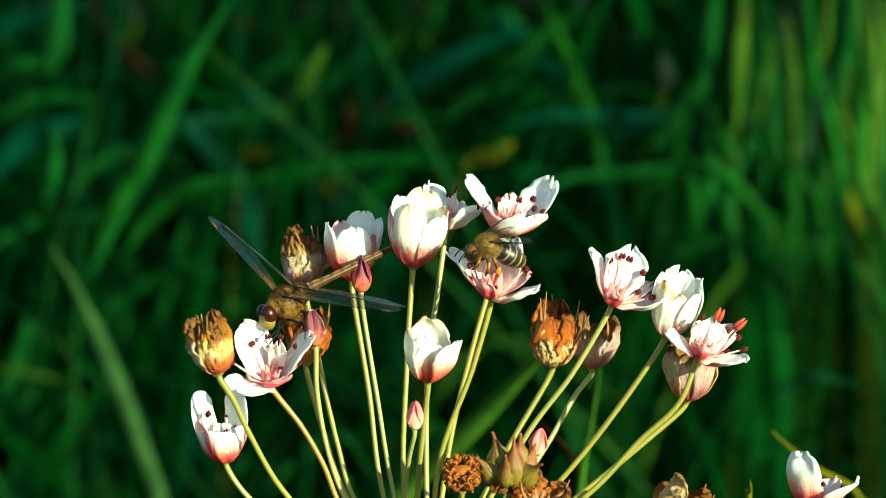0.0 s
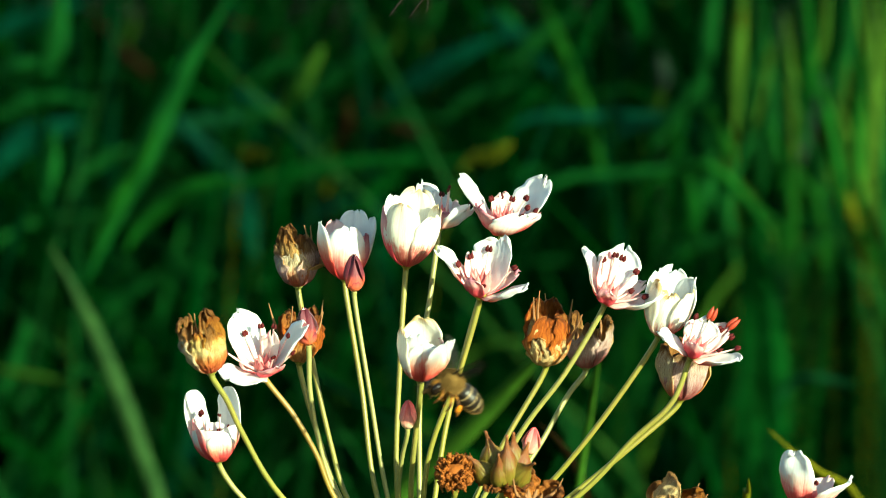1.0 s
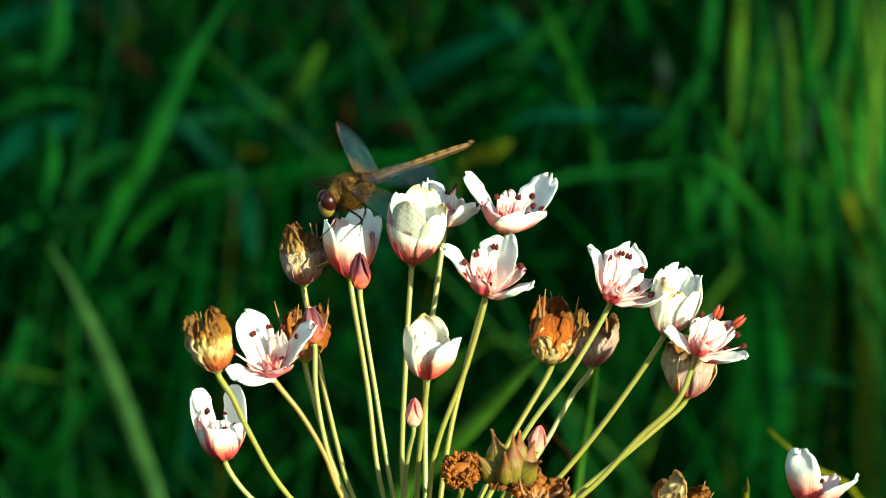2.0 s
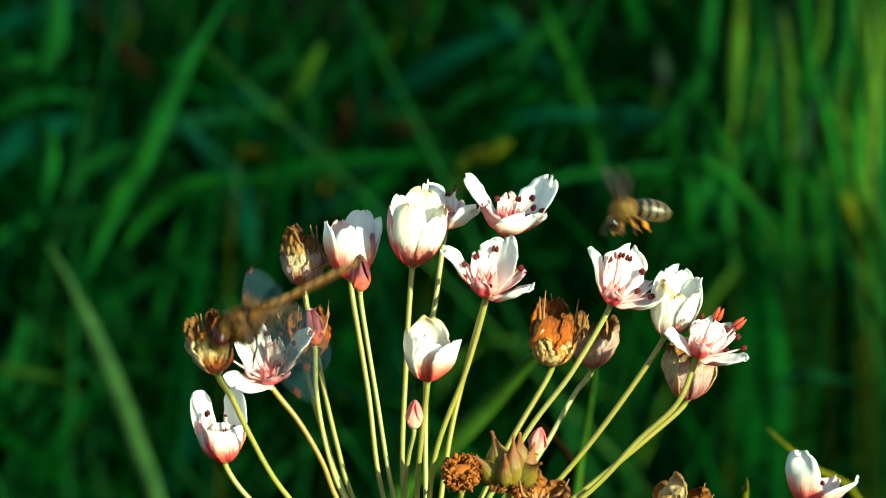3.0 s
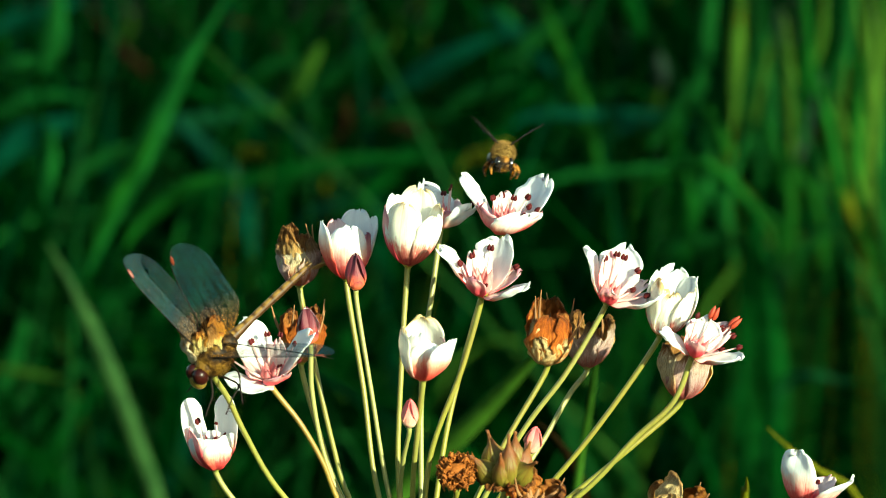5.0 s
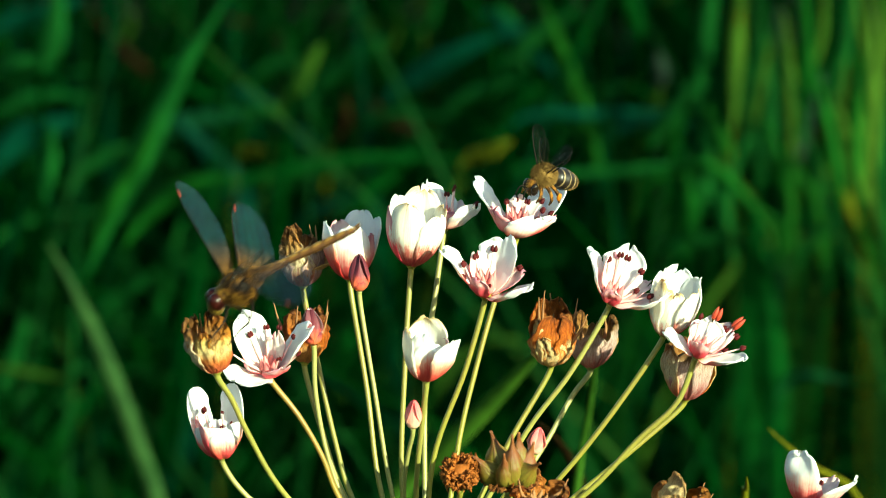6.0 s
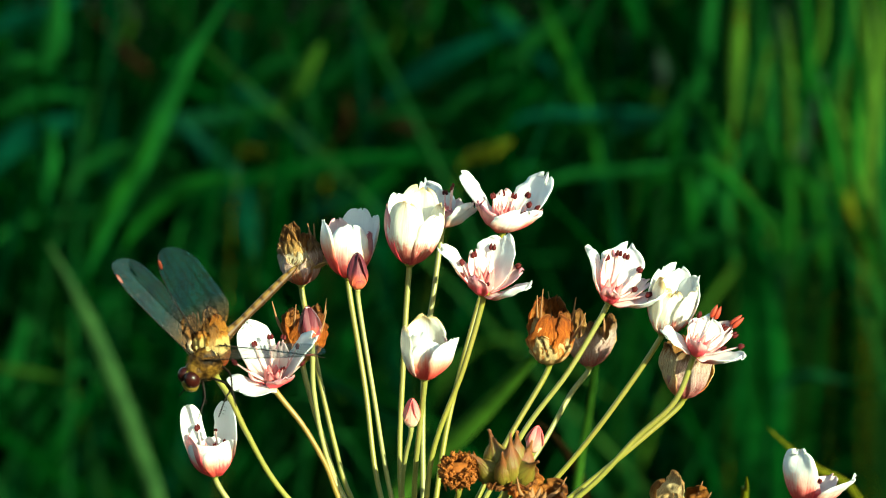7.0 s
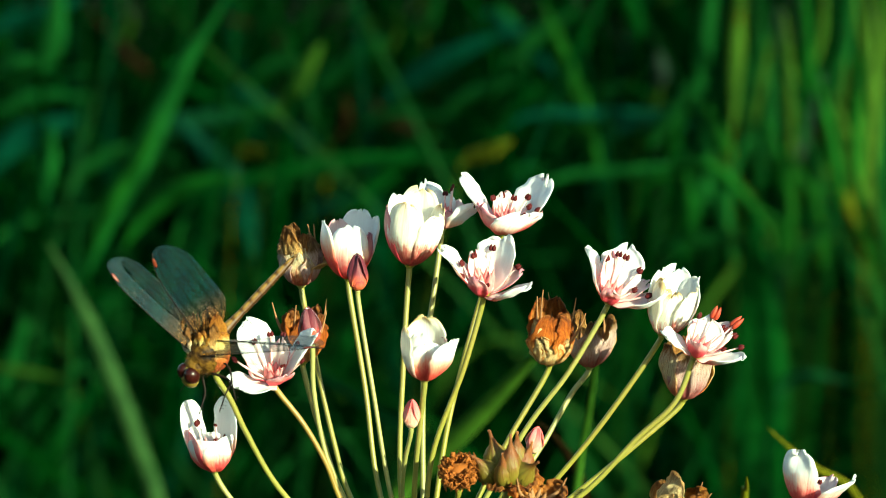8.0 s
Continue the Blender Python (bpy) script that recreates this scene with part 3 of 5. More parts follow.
            v.co.x, v.co.y = v.co.x * (1 - 0.5 * min(high, 0.5)), v.co.y * (1 - 0.5 * min(high, 0.5))
    return flower


def ripe_head(label, at, lean, nod, via, **kw):
    """A head of six swollen follicles with long beaks."""
    flower = add_flower(label, at, lean, nod, via, turned("flower", [(0.4 * MM, -1.5 * MM), (2.6 * MM, 0), (3.0 * MM, 2 * MM), (1e-6, 4 * MM)], 12), carpel_beak, **kw)
    shape = [(0.4, 0), (2.1, 0.8), (3.1, 2.4), (3.4, 4.2), (3.0, 5.8), (2.0, 7.2), (1.0, 8.3), (0.55, 9.6), (0.34, 10.9), (0.42, 11.4), (0.05, 11.5)]
    for k in range(9):
        az, out, size = (60 * k + 15, 26 + 10 * (k % 2), 0.86) if k < 6 else (120 * k + 40, 8, 1.0)
        body = turned("follicle", [(r * MM, z * (1 + 0.05 * (k % 3)) * MM) for r, z in shape], 12, (1, 0.82), 0.16, k * 3.0)
        for v in body.vertices:
            v.co.x += 900 * v.co.z ** 3 * (1 if k % 2 else -1) * 0.7
        part("follicle", moved(body, Matrix.Diagonal((size, size, size, 1))), carpel_ripe, flower, m=pose(0, 0, 0, 0, 0, az) @ pose(1.7 * MM, 0, 0.3 * MM, 0, out, 0))
    for k in range(5):
        add_petal(flower, "rust", 72 * k + 30, -20, 40, 6.5, 6.0, 31.0 + k, cup=5.0, ruffle=0.6, crumple=0.8)
    return flower


def crumbled_head(label, at, lean, nod, via, radius, seed, **kw):
    """A dry, crumbled seed head: shrivelled flakes round a dark hollow."""
    rng = random.Random(seed)
    core = turned("seed_head", [(0.4 * MM, 0), (radius * 0.6 * MM, radius * 0.4 * MM), (radius * 0.72 * MM, radius * MM), (radius * 0.5 * MM, radius * 1.5 * MM), (radius * 0.3 * MM, radius * 1.2 * MM), (1e-6, radius * 0.7 * MM)], 14, wobble=0.3, seed=seed)
    head = add_flower(label, at, lean, nod, via, core, crumble, name="seed_head", **kw)
    bits = []
    for k in range(230):
        d = Vector((rng.gauss(0, 1), rng.gauss(0, 1), rng.gauss(0, 1))).normalized()
        if (d - Vector((0.1, -0.70, 0.70))).length < 0.55:
            continue
        pts = petal_points(rng.uniform(1.2, 2.4), rng.uniform(0.7, 1.5), rng.uniform(10, 50), rng.uniform(60, 150), seed=seed + k * 0.7, start=0.0, crumple=0.9, ruffle=0.5, nu=5, nv=7, cup=1.6)
        me = sheet("flake", pts, thick=0.12 * MM)
        out = d.to_track_quat("Z", "Y").to_matrix().to_4x4()
        m = Matrix.Translation(d * radius * 0.66 * MM + Vector((0, 0, radius * 0.95 * MM))) @ out @ pose(0, 0, 0, 0, 0, rng.uniform(0, 360)) @ pose(0, 0, 0, 0, rng.uniform(-50, 10), 0)
        bits.append(moved(me, m))
    me = joined("crust", bits)
    for p in me.polygons:
        p.material_index = 0
    tagged(part("crust", me, crumble, head, "shrivelled rust-brown flakes"), kind="stuff")
    return head


# ---------------------------------------------------------------- insects (they look along +y; z is their back)
def wing_edges(s, chord, hind):
    """The front and back edge of a wing at the share s of its span."""
    close = math.sqrt(max(1 - max((s - 0.70) / 0.30, 0) ** 2.2, 0.0))
    f = chord * (0.17 + 0.05 * math.sin(s * 3.1))
    if hind:
        b = -chord * 0.82 * (0.50 + 0.50 * math.sin(min(s / 0.30, 1) * math.pi / 2)) * (1 - 0.34 * max(s - 0.3, 0))
    else:
        b = -chord * 0.82 * (0.30 + 0.70 * math.sin(min(s / 0.62, 1) * math.pi / 2))
    m = f - 0.30 * chord
    return m + (f - m) * close, m + (b - m) * close


def wing_mesh(span, chord, side, hind=False, seed=0):
    """A long, round-tipped wing from its hinge along x; the front edge is towards +y."""
    rows = []
    for q in np.linspace(0, 1, 31):
        s = 1 - (1 - q) ** 1.5
        f, b = wing_edges(s, chord, hind)
        row = []
        for v in np.linspace(0, 1, 8):
            y = b + (f - b) * v
            if v == 0 and 0.2 < s < 0.95:
                y += 0.12 * noise.noise((s * 23 + seed, 0, 1))
            z = 0.16 * math.sin(v * 12.0) * (1 - s) + 0.25 * math.sin(s * 2.4) + 0.22 * noise.noise((s * 5 + seed, v * 3, 0))
            row.append((side * s * span * MM, y * MM, z * MM))
        rows.append(row)
    return sheet("wing", np.swapaxes(np.array(rows), 0, 1))


def wing_line(span, chord, side, hind=False):
    """The dark, thicker vein along a wing's front edge."""
    pts = [(side * s * span * MM, wing_edges(s, chord, hind)[0] * MM, 0.25 * math.sin(s * 2.4) * MM) for s in np.linspace(0, 0.97, 14)]
    return tube("front_vein", pts, (0.15 * MM, 0.10 * MM, 0.07 * MM), 6)


def leg_mesh(points, radii):
    return tube("leg", spline([tuple(c * MM for c in p) for p in points], 4), [r * MM for r in radii], 6)


def fur(name, count, centre, size, length, seed, mat, parent, thick=0.06, m=None):
    """Short hairs standing on an egg-shaped body, as one mesh."""
    rng = random.Random(seed)
    verts, faces = [], []
    for _ in range(count):
        d = Vector((rng.gauss(0, 1), rng.gauss(0, 1), rng.gauss(0, 1))).normalized()
        p = Vector([c + s * q for c, s, q in zip(centre, size, d)])
        n = Vector([q / s for s, q in zip(size, d)]).normalized()
        n = (n + Vector((rng.gauss(0, 0.3), rng.gauss(0, 0.3) - 0.25, rng.gauss(0, 0.3)))).normalized()
        a = n.orthogonal().normalized() * thick
        b = n.cross(a)
        k = len(verts)
        tip = p + n * length * rng.uniform(0.6, 1.15)
        verts += [tuple(v * MM) for v in (p + a, p - a * 0.5 + b * 0.87, p - a * 0.5 - b * 0.87, tip)]
        faces += [(k, k + 1, k + 3), (k + 1, k + 2, k + 3), (k + 2, k, k + 3)]
    me = bpy.data.meshes.new(name)
    me.from_pydata(verts, [], faces)
    return part(name, me, mat, parent, m=m)


def ball(name, centre, size, sides=16, rings=11):
    prof = [(max(math.sin(t), 1e-4), -math.cos(t)) for t in np.linspace(0, math.pi, rings)]
    return moved(turned(name, prof, sides), Matrix.Translation(Vector(centre) * MM) @ Matrix.Diagonal((*[s * MM for s in size], 1)))


def dragonfly():
    thing = tagged(empty("dragonfly"), "brown and amber dragonfly with clear wings and red eyes", "dragonfly")
    me = joined("thorax", [ball("a", (0, 0.5, -0.2), (3.3, 4.3, 3.9)), ball("b", (0, 3.5, 0.0), (2.4, 2.2, 2.5)), ball("c", (0, -3.2, 0.5), (2.4, 2.8, 2.5))])
    for p in me.polygons:
        p.material_index = 0
    part("thorax", me, fly_thorax, thing, "hairy brown and yellow thorax")
    tagged(fur("thorax_hair", 2200, (0, 0.5, -0.2), (3.2, 4.15, 3.8), 1.0, 5, fly_thorax, thing, 0.032), kind="stuff")
    head = part("head", joined("head", [ball("face", (0, 6.3, -1.4), (2.0, 1.75, 2.1)), ball("top", (0, 5.3, 0.0), (1.7, 1.3, 1.7))]), (fly_face, fly_face), thing, "yellow-green face")
    for k in (-1, 1):
        part("eye", ball("eye", (1.15 * k, 5.75, 0.05), (1.60, 1.75, 2.05)), fly_eye, head, "glossy dark red compound eye")
    prof, n = [], 46
    for t in np.linspace(0, 1, n):
        r = float(np.interp(t, (0, 0.06, 0.14, 0.3, 0.6, 0.85, 0.95, 1.0), (1.5, 1.7, 1.4, 0.98, 1.12, 1.0, 0.75, 0.3)))
        seam = 1 - 0.04 * math.exp(-(((t * 9 + 0.5) % 1 - 0.5) / 0.10) ** 2)
        prof.append((r * 0.86 * seam * MM, t * 24.6 * MM))
    me = turned("abdomen", prof, 14, (1, 0.95))
    part("abdomen", moved(me, Matrix.Translation((0, -3.6 * MM, 0.7 * MM)) @ pose(0, 0, 0, 93, 0, 0)), fly_abdomen, thing, "slender ringed golden-brown abdomen")
    for k in (-1, 1):
        part("tail_clasper", moved(turned("tail_clasper", egg(1.4 * MM, 0.28 * MM, 0.4), 7), Matrix.Translation((0.4 * k * MM, -27.6 * MM, -0.2 * MM)) @ pose(0, 0, 0, 85, 0, 6 * k)), fly_abdomen, thing)
    wings = {}
    for side, word in ((1, "right"), (-1, "left")):
        for hind in (False, True):
            span, chord = (24.3, 9.6) if hind else (25.7, 7.0)
            wing = part("hindwing" if hind else "forewing", wing_mesh(span, chord, side, hind, side + 3 * hind), wing_amber, thing, "clear veined wing with an amber base")
            part("front_vein", wing_line(span, chord, side, hind), leg_black, wing)
            stig = moved(ball("stigma", (0, 0, 0), (1.25, 0.36, 0.12), 10, 7), Matrix.Translation((side * span * 0.87 * MM, (wing_edges(0.87, chord, hind)[0] - 0.45) * MM, 0.24 * MM)) @ pose(0, 0, 0, 0, 0, -side * 9))
            part("stigma", stig, stigma_red, wing, "orange-red wing spot")
            wings[(side, hind)] = wing
    for k in (-1, 1):
        for hip, knee, shin, foot in (((1.4, 4.2, -2.2), (3.7, 6.5, -3.8), (4.6, 8.6, -4.4), (5.5, 11.1, -5.1)),
                                      ((1.6, 2.6, -2.6), (6.3, 1.3, -4.6), (7.0, 4.0, -5.3), (7.9, 7.7, -6.6)),
                                      ((1.6, -1.0, -2.4), (5.4, -0.5, -2.8), (7.5, 1.8, -4.7), (9.4, 3.7, -6.6))):
            leg = part("leg", leg_mesh([(x * k * (0.62 if k > 0 else 1), y - (2.0 if k > 0 else 0) * (y > 3), z) for x, y, z in (hip, knee, shin, foot)], (0.30, 0.23, 0.17, 0.11)), leg_black, thing, "thin black leg")
            if k > 0:
                continue
            barbs = []
            for j in range(7):
                p = Vector(knee).lerp(Vector(shin if j < 4 else foot), 0.2 + 0.11 * j)
                barbs.append(tube("barb", [(p.x * k * MM, p.y * MM, p.z * MM), ((p.x + 0.5) * k * MM, (p.y - 0.4) * MM, (p.z - 0.7) * MM)], (0.05 * MM, 0.02 * MM), 4))
            part("bristle", joined("bristle", barbs), [leg_black] * 7, leg)
    return thing, wings


def bee():
    thing = tagged(empty("honey_bee"), "honey bee with a furry brown thorax and banded abdomen", "bee")
    part("thorax", ball("thorax", (0, 0, 0), (2.5, 2.8, 2.4)), bee_fur, thing, "furry golden-brown thorax")
    fur("thorax_fur", 4200, (0, 0, 0), (2.35, 2.65, 2.25), 0.95, 3, bee_fur, thing, 0.034)
    head = part("head", ball("head", (0, 3.0, -2.5), (1.8, 1.3, 1.9)), bee_dark, thing, "dark furry head")
    fur("face_fur", 700, (0, 3.0, -2.5), (1.75, 1.25, 1.8), 0.5, 4, bee_fur, head, 0.034)
    for k in (-1, 1):
        part("eye", ball("eye", (1.40 * k, 3.3, -2.4), (0.75, 0.95, 1.45)), eye_black, head, "black oval eye")
        part("antenna", leg_mesh([(0.5 * k, 4.1, -2.6), (0.9 * k, 5.3, -2.3), (1.2 * k, 5.9, -3.6), (1.3 * k, 6.0, -4.6)], (0.17, 0.15, 0.15)), leg_black, head)
    prof = []
    for t in np.linspace(0, 1, 36):
        r = float(np.interp(t, (0, 0.05, 0.15, 0.4, 0.7, 0.9, 1.0), (0.5, 1.4, 2.2, 2.65, 2.25, 1.2, 0.15)))
        step = 1 + 0.05 * ((t * 5) % 1)
        prof.append((r * step * MM, t * 9.2 * MM))
    me = turned("abdomen", prof, 18, (1, 0.9))
    tail = part("abdomen", moved(me, Matrix.Translation((0, -2.0 * MM, -0.2 * MM)) @ pose(0, 0, 0, 110, 0, 0)), bee_abdomen, thing, "dark abdomen with pale bands")
    fur("abdomen_fur", 1500, (0, -4.4, 0), (2.4, 4.2, 2.2), 0.4, 6, bee_fur, tail, 0.03, Matrix.Translation((0, -2.0 * MM, -0.2 * MM)) @ pose(0, 0, 0, 20, 0, 0))
    wings = {}
    for side in (1, -1):
        for hind in (False, True):
            span, chord = (6.4, 2.6) if hind else (9.2, 3.3)
            wing = part("hindwing" if hind else "forewing", wing_mesh(span, chord, side, False, 9 + side), wing_smoke, thing, "smoky clear wing")
            part("front_vein", wing_line(span, chord, side), leg_black, wing)
            wings[(side, hind)] = wing
    for k in (-1, 1):
        for n, (y0, fy, fx, fz) in enumerate(((1.6, 3.0, 2.8, -5.2), (0.2, 0.0, 4.0, -5.6), (-1.2, -3.6, 3.2, -5.8))):
            pts = [(1.0 * k, y0, -1.8), (fx * 0.8 * k, y0 + (fy - y0) * 0.3, -2.6), (fx * k, fy * 0.8, fz * 0.72), (fx * 0.9 * k, fy, fz)]
            leg = part("leg", leg_mesh(pts, (0.40, 0.42, 0.40, 0.18)), bee_dark, thing, "dark bent leg")
            if n == 2:
                part("pollen_basket", ball("pollen_basket", (fx * 1.03 * k, fy * 0.78, fz * 0.70), (0.45, 0.65, 0.95), 10, 8), pollen, leg, "orange lump of pollen")
    return thing, wings


def body_pose(at, ahead, left):
    """The pose of an insect at a place, from the way it faces and roughly the way its left side points."""
    y = Vector(ahead).normalized()
    x = -Vector(left)
    x = (x - y * x.dot(y)).normalized()
    z = x.cross(y)
    m = Matrix((x, y, z)).transposed().to_4x4()
    return Matrix.Translation(at) @ m


# ---------------------------------------------------------------- grass
def blade_mesh(points, width, fold=0.22, nv=18, tip=0.02, base=0.8):
    """A grass blade along a smooth line, folded along its middle, tapering to its tip."""
    line = spline(points, max(nv // (len(points) - 1), 3))
    rows = []
    n = len(line) - 1
    for i, q in enumerate(line):
        s = i / n
        way = (line[min(i + 1, n)] - line[max(i - 1, 0)]).normalized()
        side = way.cross(Vector((0.0, 1.0, 0.12))).normalized()
        face = side.cross(way)
        w = width / 2 * (base + (1 - base) * min(s / 0.3, 1)) * (1 - max((s - 0.55) / 0.45, 0) ** 1.7 * (1 - tip))
        rows.append([tuple(q - side * w + face * w * fold), tuple(q), tuple(q + side * w + face * w * fold)])
    return sheet("grass_blade", rows, thick=0.0003)


def leaf(mat, label, width, *points):
    """A grass leaf on a thin stem that is rooted in the ground; the leaf itself begins at the third point."""
    line = spline(points, 5)
    n = len(line) - 1
    start = 10 / n
    rows = []
    for i, q in enumerate(line):
        s = i / n
        way = (line[min(i + 1, n)] - line[max(i - 1, 0)]).normalized()
        side = way.cross(Vector((0.0, 1.0, 0.12))).normalized()
        face = side.cross(way)
        k = min(max((s - start) / (1 - start), 0), 1)
        w = 0.10 * MM + width * 0.5 * MM * max(math.sin(math.pi * k ** 0.8), 0) ** 0.85
        rows.append([tuple(q - side * w + face * w * 0.22), tuple(q), tuple(q + side * w + face * w * 0.22)])
    ob = part("grass_blade", sheet("grass_blade", rows, thick=0.0003), (mat, mat), None)
    return tagged(ob, label, "grass", "tall blades behind the flowers")


def arch(mat, width, deep, *line):
    """A leaf whose free part runs through the (x, z) places of line, about deep metres away, on a thin stem from the ground."""
    (x0, z0), (x1, z1) = line[:2]
    slope = max(min((x1 - x0) / max(z1 - z0, 0.03), 0.4), -0.4)
    root = (x0 - slope * 0.30 - 0.02 * math.copysign(1, slope), deep + 0.03, -0.03)
    mid = (x0 - slope * 0.12, deep + 0.015, z0 * 0.55)
    return leaf(mat, GRASS_WORDS[mat], width, root, mid, *[(x, deep - 0.012 * k, z) for k, (x, z) in enumerate(line)])


def blade(mat, label, width, *points):
    """One blade, width in mm, from its root on the ground up to its tip."""
    me = blade_mesh(points, width * MM)
    ob = part("grass_blade", me, (mat, mat), None)
    return tagged(ob, label, "grass", "tall blades behind the flowers")


def grass_field(name, label, count, near, far, seed, tall, wide, mat, droop=0.5, around=False):
    """A meadow of arching blades as one mesh."""
    rng = np.random.RandomState(seed)
    verts, faces, uvs = [], [], []
    nv = 7
    s = np.linspace(0, 1, nv)
    for _ in range(count):
        y = near + (far - near) * rng.rand() ** 1.3
        x = (rng.rand() - 0.5) * 2 * (0.16 * y + 0.22) if not around else (rng.rand() - 0.5) * 12
        if around and -3.0 < y < 1.8 + 0.1 * abs(x) and abs(x) < 0.9:
            continue
        if around and y > 1.7 and abs(x) < 0.16 * y + 0.2:
            continue
        h = tall * rng.uniform(0.55, 1.1)
        w = wide * rng.uniform(0.5, 1.25) / 2
        a, out = rng.uniform(0, 2 * math.pi), h * droop * rng.uniform(0.05, 1.0) ** 1.4
        lean = rng.normal(0, 0.34, 2) * h
        bendy = s ** 2.2
        z = h * (s - 0.35 * (out / h) * s ** 3.2)
        px = x + math.cos(a) * out * bendy + lean[0] * s
        py = y + math.sin(a) * out * bendy + lean[1] * s
        ww = w * (1 - np.maximum((s - 0.45) / 0.55, 0) ** 1.5 * 0.97)
        f = rng.uniform(0, math.pi)
        cx, cy = math.cos(f) * 0.9 + 0.4, math.sin(f) * 0.6
        k = len(verts)
        for i in range(nv):
            verts.append((px[i] - cx * ww[i], py[i] - cy * ww[i], z[i]))
            verts.append((px[i] + cx * ww[i], py[i] + cy * ww[i], z[i]))
        for i in range(nv - 1):
            q = k + 2 * i
            faces.append((q, q + 1, q + 3, q + 2))
            uvs += [0, s[i], 1, s[i], 1, s[i + 1], 0, s[i + 1]]
    me = bpy.data.meshes.new(name)
    me.from_pydata(verts, [], faces)
    me.uv_layers.new(name="UVMap").data.foreach_set("uv", np.array(uvs, float))
    me.polygons.foreach_set("use_smooth", [True] * len(faces))
    return tagged(part(name, me, mat, None), label, "grass", kind="stuff")


def make_ground():
    bm = bmesh.new()
    bmesh.ops.create_grid(bm, x_segments=60, y_segments=60, size=1.0)
    for v in bm.verts:
        r = v.co.length
        v.co *= 3.0 + 900.0 * max(r - 0.3, 0) ** 3
        if v.co.length < 12:
            v.co.z = 0.03 * noise.noise(v.co * 0.9) - 0.02
        else:
            v.co.z = -0.02
    me = bpy.data.meshes.new("ground")
    bm.to_mesh(me)
    bm.free()
    me.polygons.foreach_set("use_smooth", [True] * len(me.polygons))
    return tagged(part("ground", me, soil, None), "dark damp meadow soil under the grass", "ground", kind="structure")


def bush(at, height, spread, seed):
    """A leafy willow bush: forked tapered stems and a loose crown of many small leaves."""
    rng = random.Random(seed)
    thing = tagged(empty("shade_willow", Matrix.Translation(at)), "unseen leafy willow bush added to shade the meadow", "bush", "bushes beside the meadow")
    ends = []
    for k in range(7):
        a = 2 * math.pi * k / 7 + rng.uniform(-0.3, 0.3)
        out = spread * rng.uniform(0.35, 0.8)
        top = Vector((math.cos(a) * out, math.sin(a) * out, height * rng.uniform(0.7, 0.95)))
        line = spline([(0.05 * math.cos(a), 0.05 * math.sin(a), -0.1), top * 0.4 + Vector((0, 0, 0.2 * height)), top], 6)
        part("stem", tube("stem", line, (0.05, 0.035, 0.012), 8), bark, thing)
        ends += line[4:]
    verts, faces = [], []
    for _ in range(12000):
        c = rng.choice(ends)
        d = Vector((rng.gauss(0, 1), rng.gauss(0, 1), rng.gauss(0, 0.9))) * spread * 0.27
        p = c + d
        if p.z < 0.25 or noise.noise(p * 1.3 + Vector((seed, 0, 0))) < -0.30:
            continue
        way = Vector((rng.gauss(0, 1), rng.gauss(0, 1), rng.gauss(-0.4, 0.8))).normalized()
        side = way.orthogonal().normalized()
        side.rotate(Matrix.Rotation(rng.uniform(0, 6.28), 3, way))
        ln, w = rng.uniform(0.07, 0.13), rng.uniform(0.012, 0.022)
        k = len(verts)
        verts += [tuple(p), tuple(p + way * ln * 0.45 + side * w), tuple(p + way * ln), tuple(p + way * ln * 0.45 - side * w)]
        faces.append((k, k + 1, k + 2, k + 3))
    me = bpy.data.meshes.new("crown")
    me.from_pydata(verts, [], faces)
    me.uv_layers.new(name="UVMap")
    part("crown", me, willow_leaf, thing)
    return thing


def shade_bush(side):
    """One of a row of unseen bushes, added towards the low sun to shade the meadow behind the flowers."""
    a = radians(SUN_TURN)
    return bush((side * math.cos(a) + math.sin(a) * 5.2, side * math.sin(a) - math.cos(a) * 5.2, 0.0), 3.5, 1.25, side)


def loose_blades(count, seed, near, far, left, right, upright, tall, wide, tones):
    """Single blades that arch and cross in front of the meadow; upright: how straight they stand."""
    rng = random.Random(seed)
    for _ in range(count):
        y = rng.uniform(near, far)
        x = rng.uniform(left, right) * y
        h = tall * rng.uniform(0.45, 1.0)
        lean = rng.choice((1, 1, -1)) * rng.uniform(0.04, 0.36) * (1 - upright)
        arch = rng.uniform(0.0, 0.13) * (1 if lean > 0 else -1) * (rng.random() < 0.6) * (1 - upright * 0.6)
        root = Vector((x - lean * 0.8, y, -0.03))
        tip = Vector((x + lean * 0.5 + arch, y - rng.uniform(-0.05, 0.12), h - abs(arch) * 0.8))
        mid = Vector((x - lean * 0.15, y - 0.02, h * 0.62))
        bend = Vector((x + lean * 0.25 + arch * 0.35, y - 0.03, h * 0.93))
        mat = rng.choice(tones)
        blade(mat, GRASS_WORDS[mat], rng.uniform(*wide), root, mid, bend, tip)


make_ground()
start_plant((-0.0053, 0.7739, 0.0))
PLANT['hub'] = Vector((-0.0053, 0.7739, 0.7820))
part("scape", tube("scape", spline([(0, 0, -0.05), (0.004, 0.002, 0.391), (0, 0, 0.7820)], 10), (3.4 * MM, 3.0 * MM, 2.6 * MM, 2.9 * MM), 14), stalk, PLANT["thing"], "tall smooth green stem")

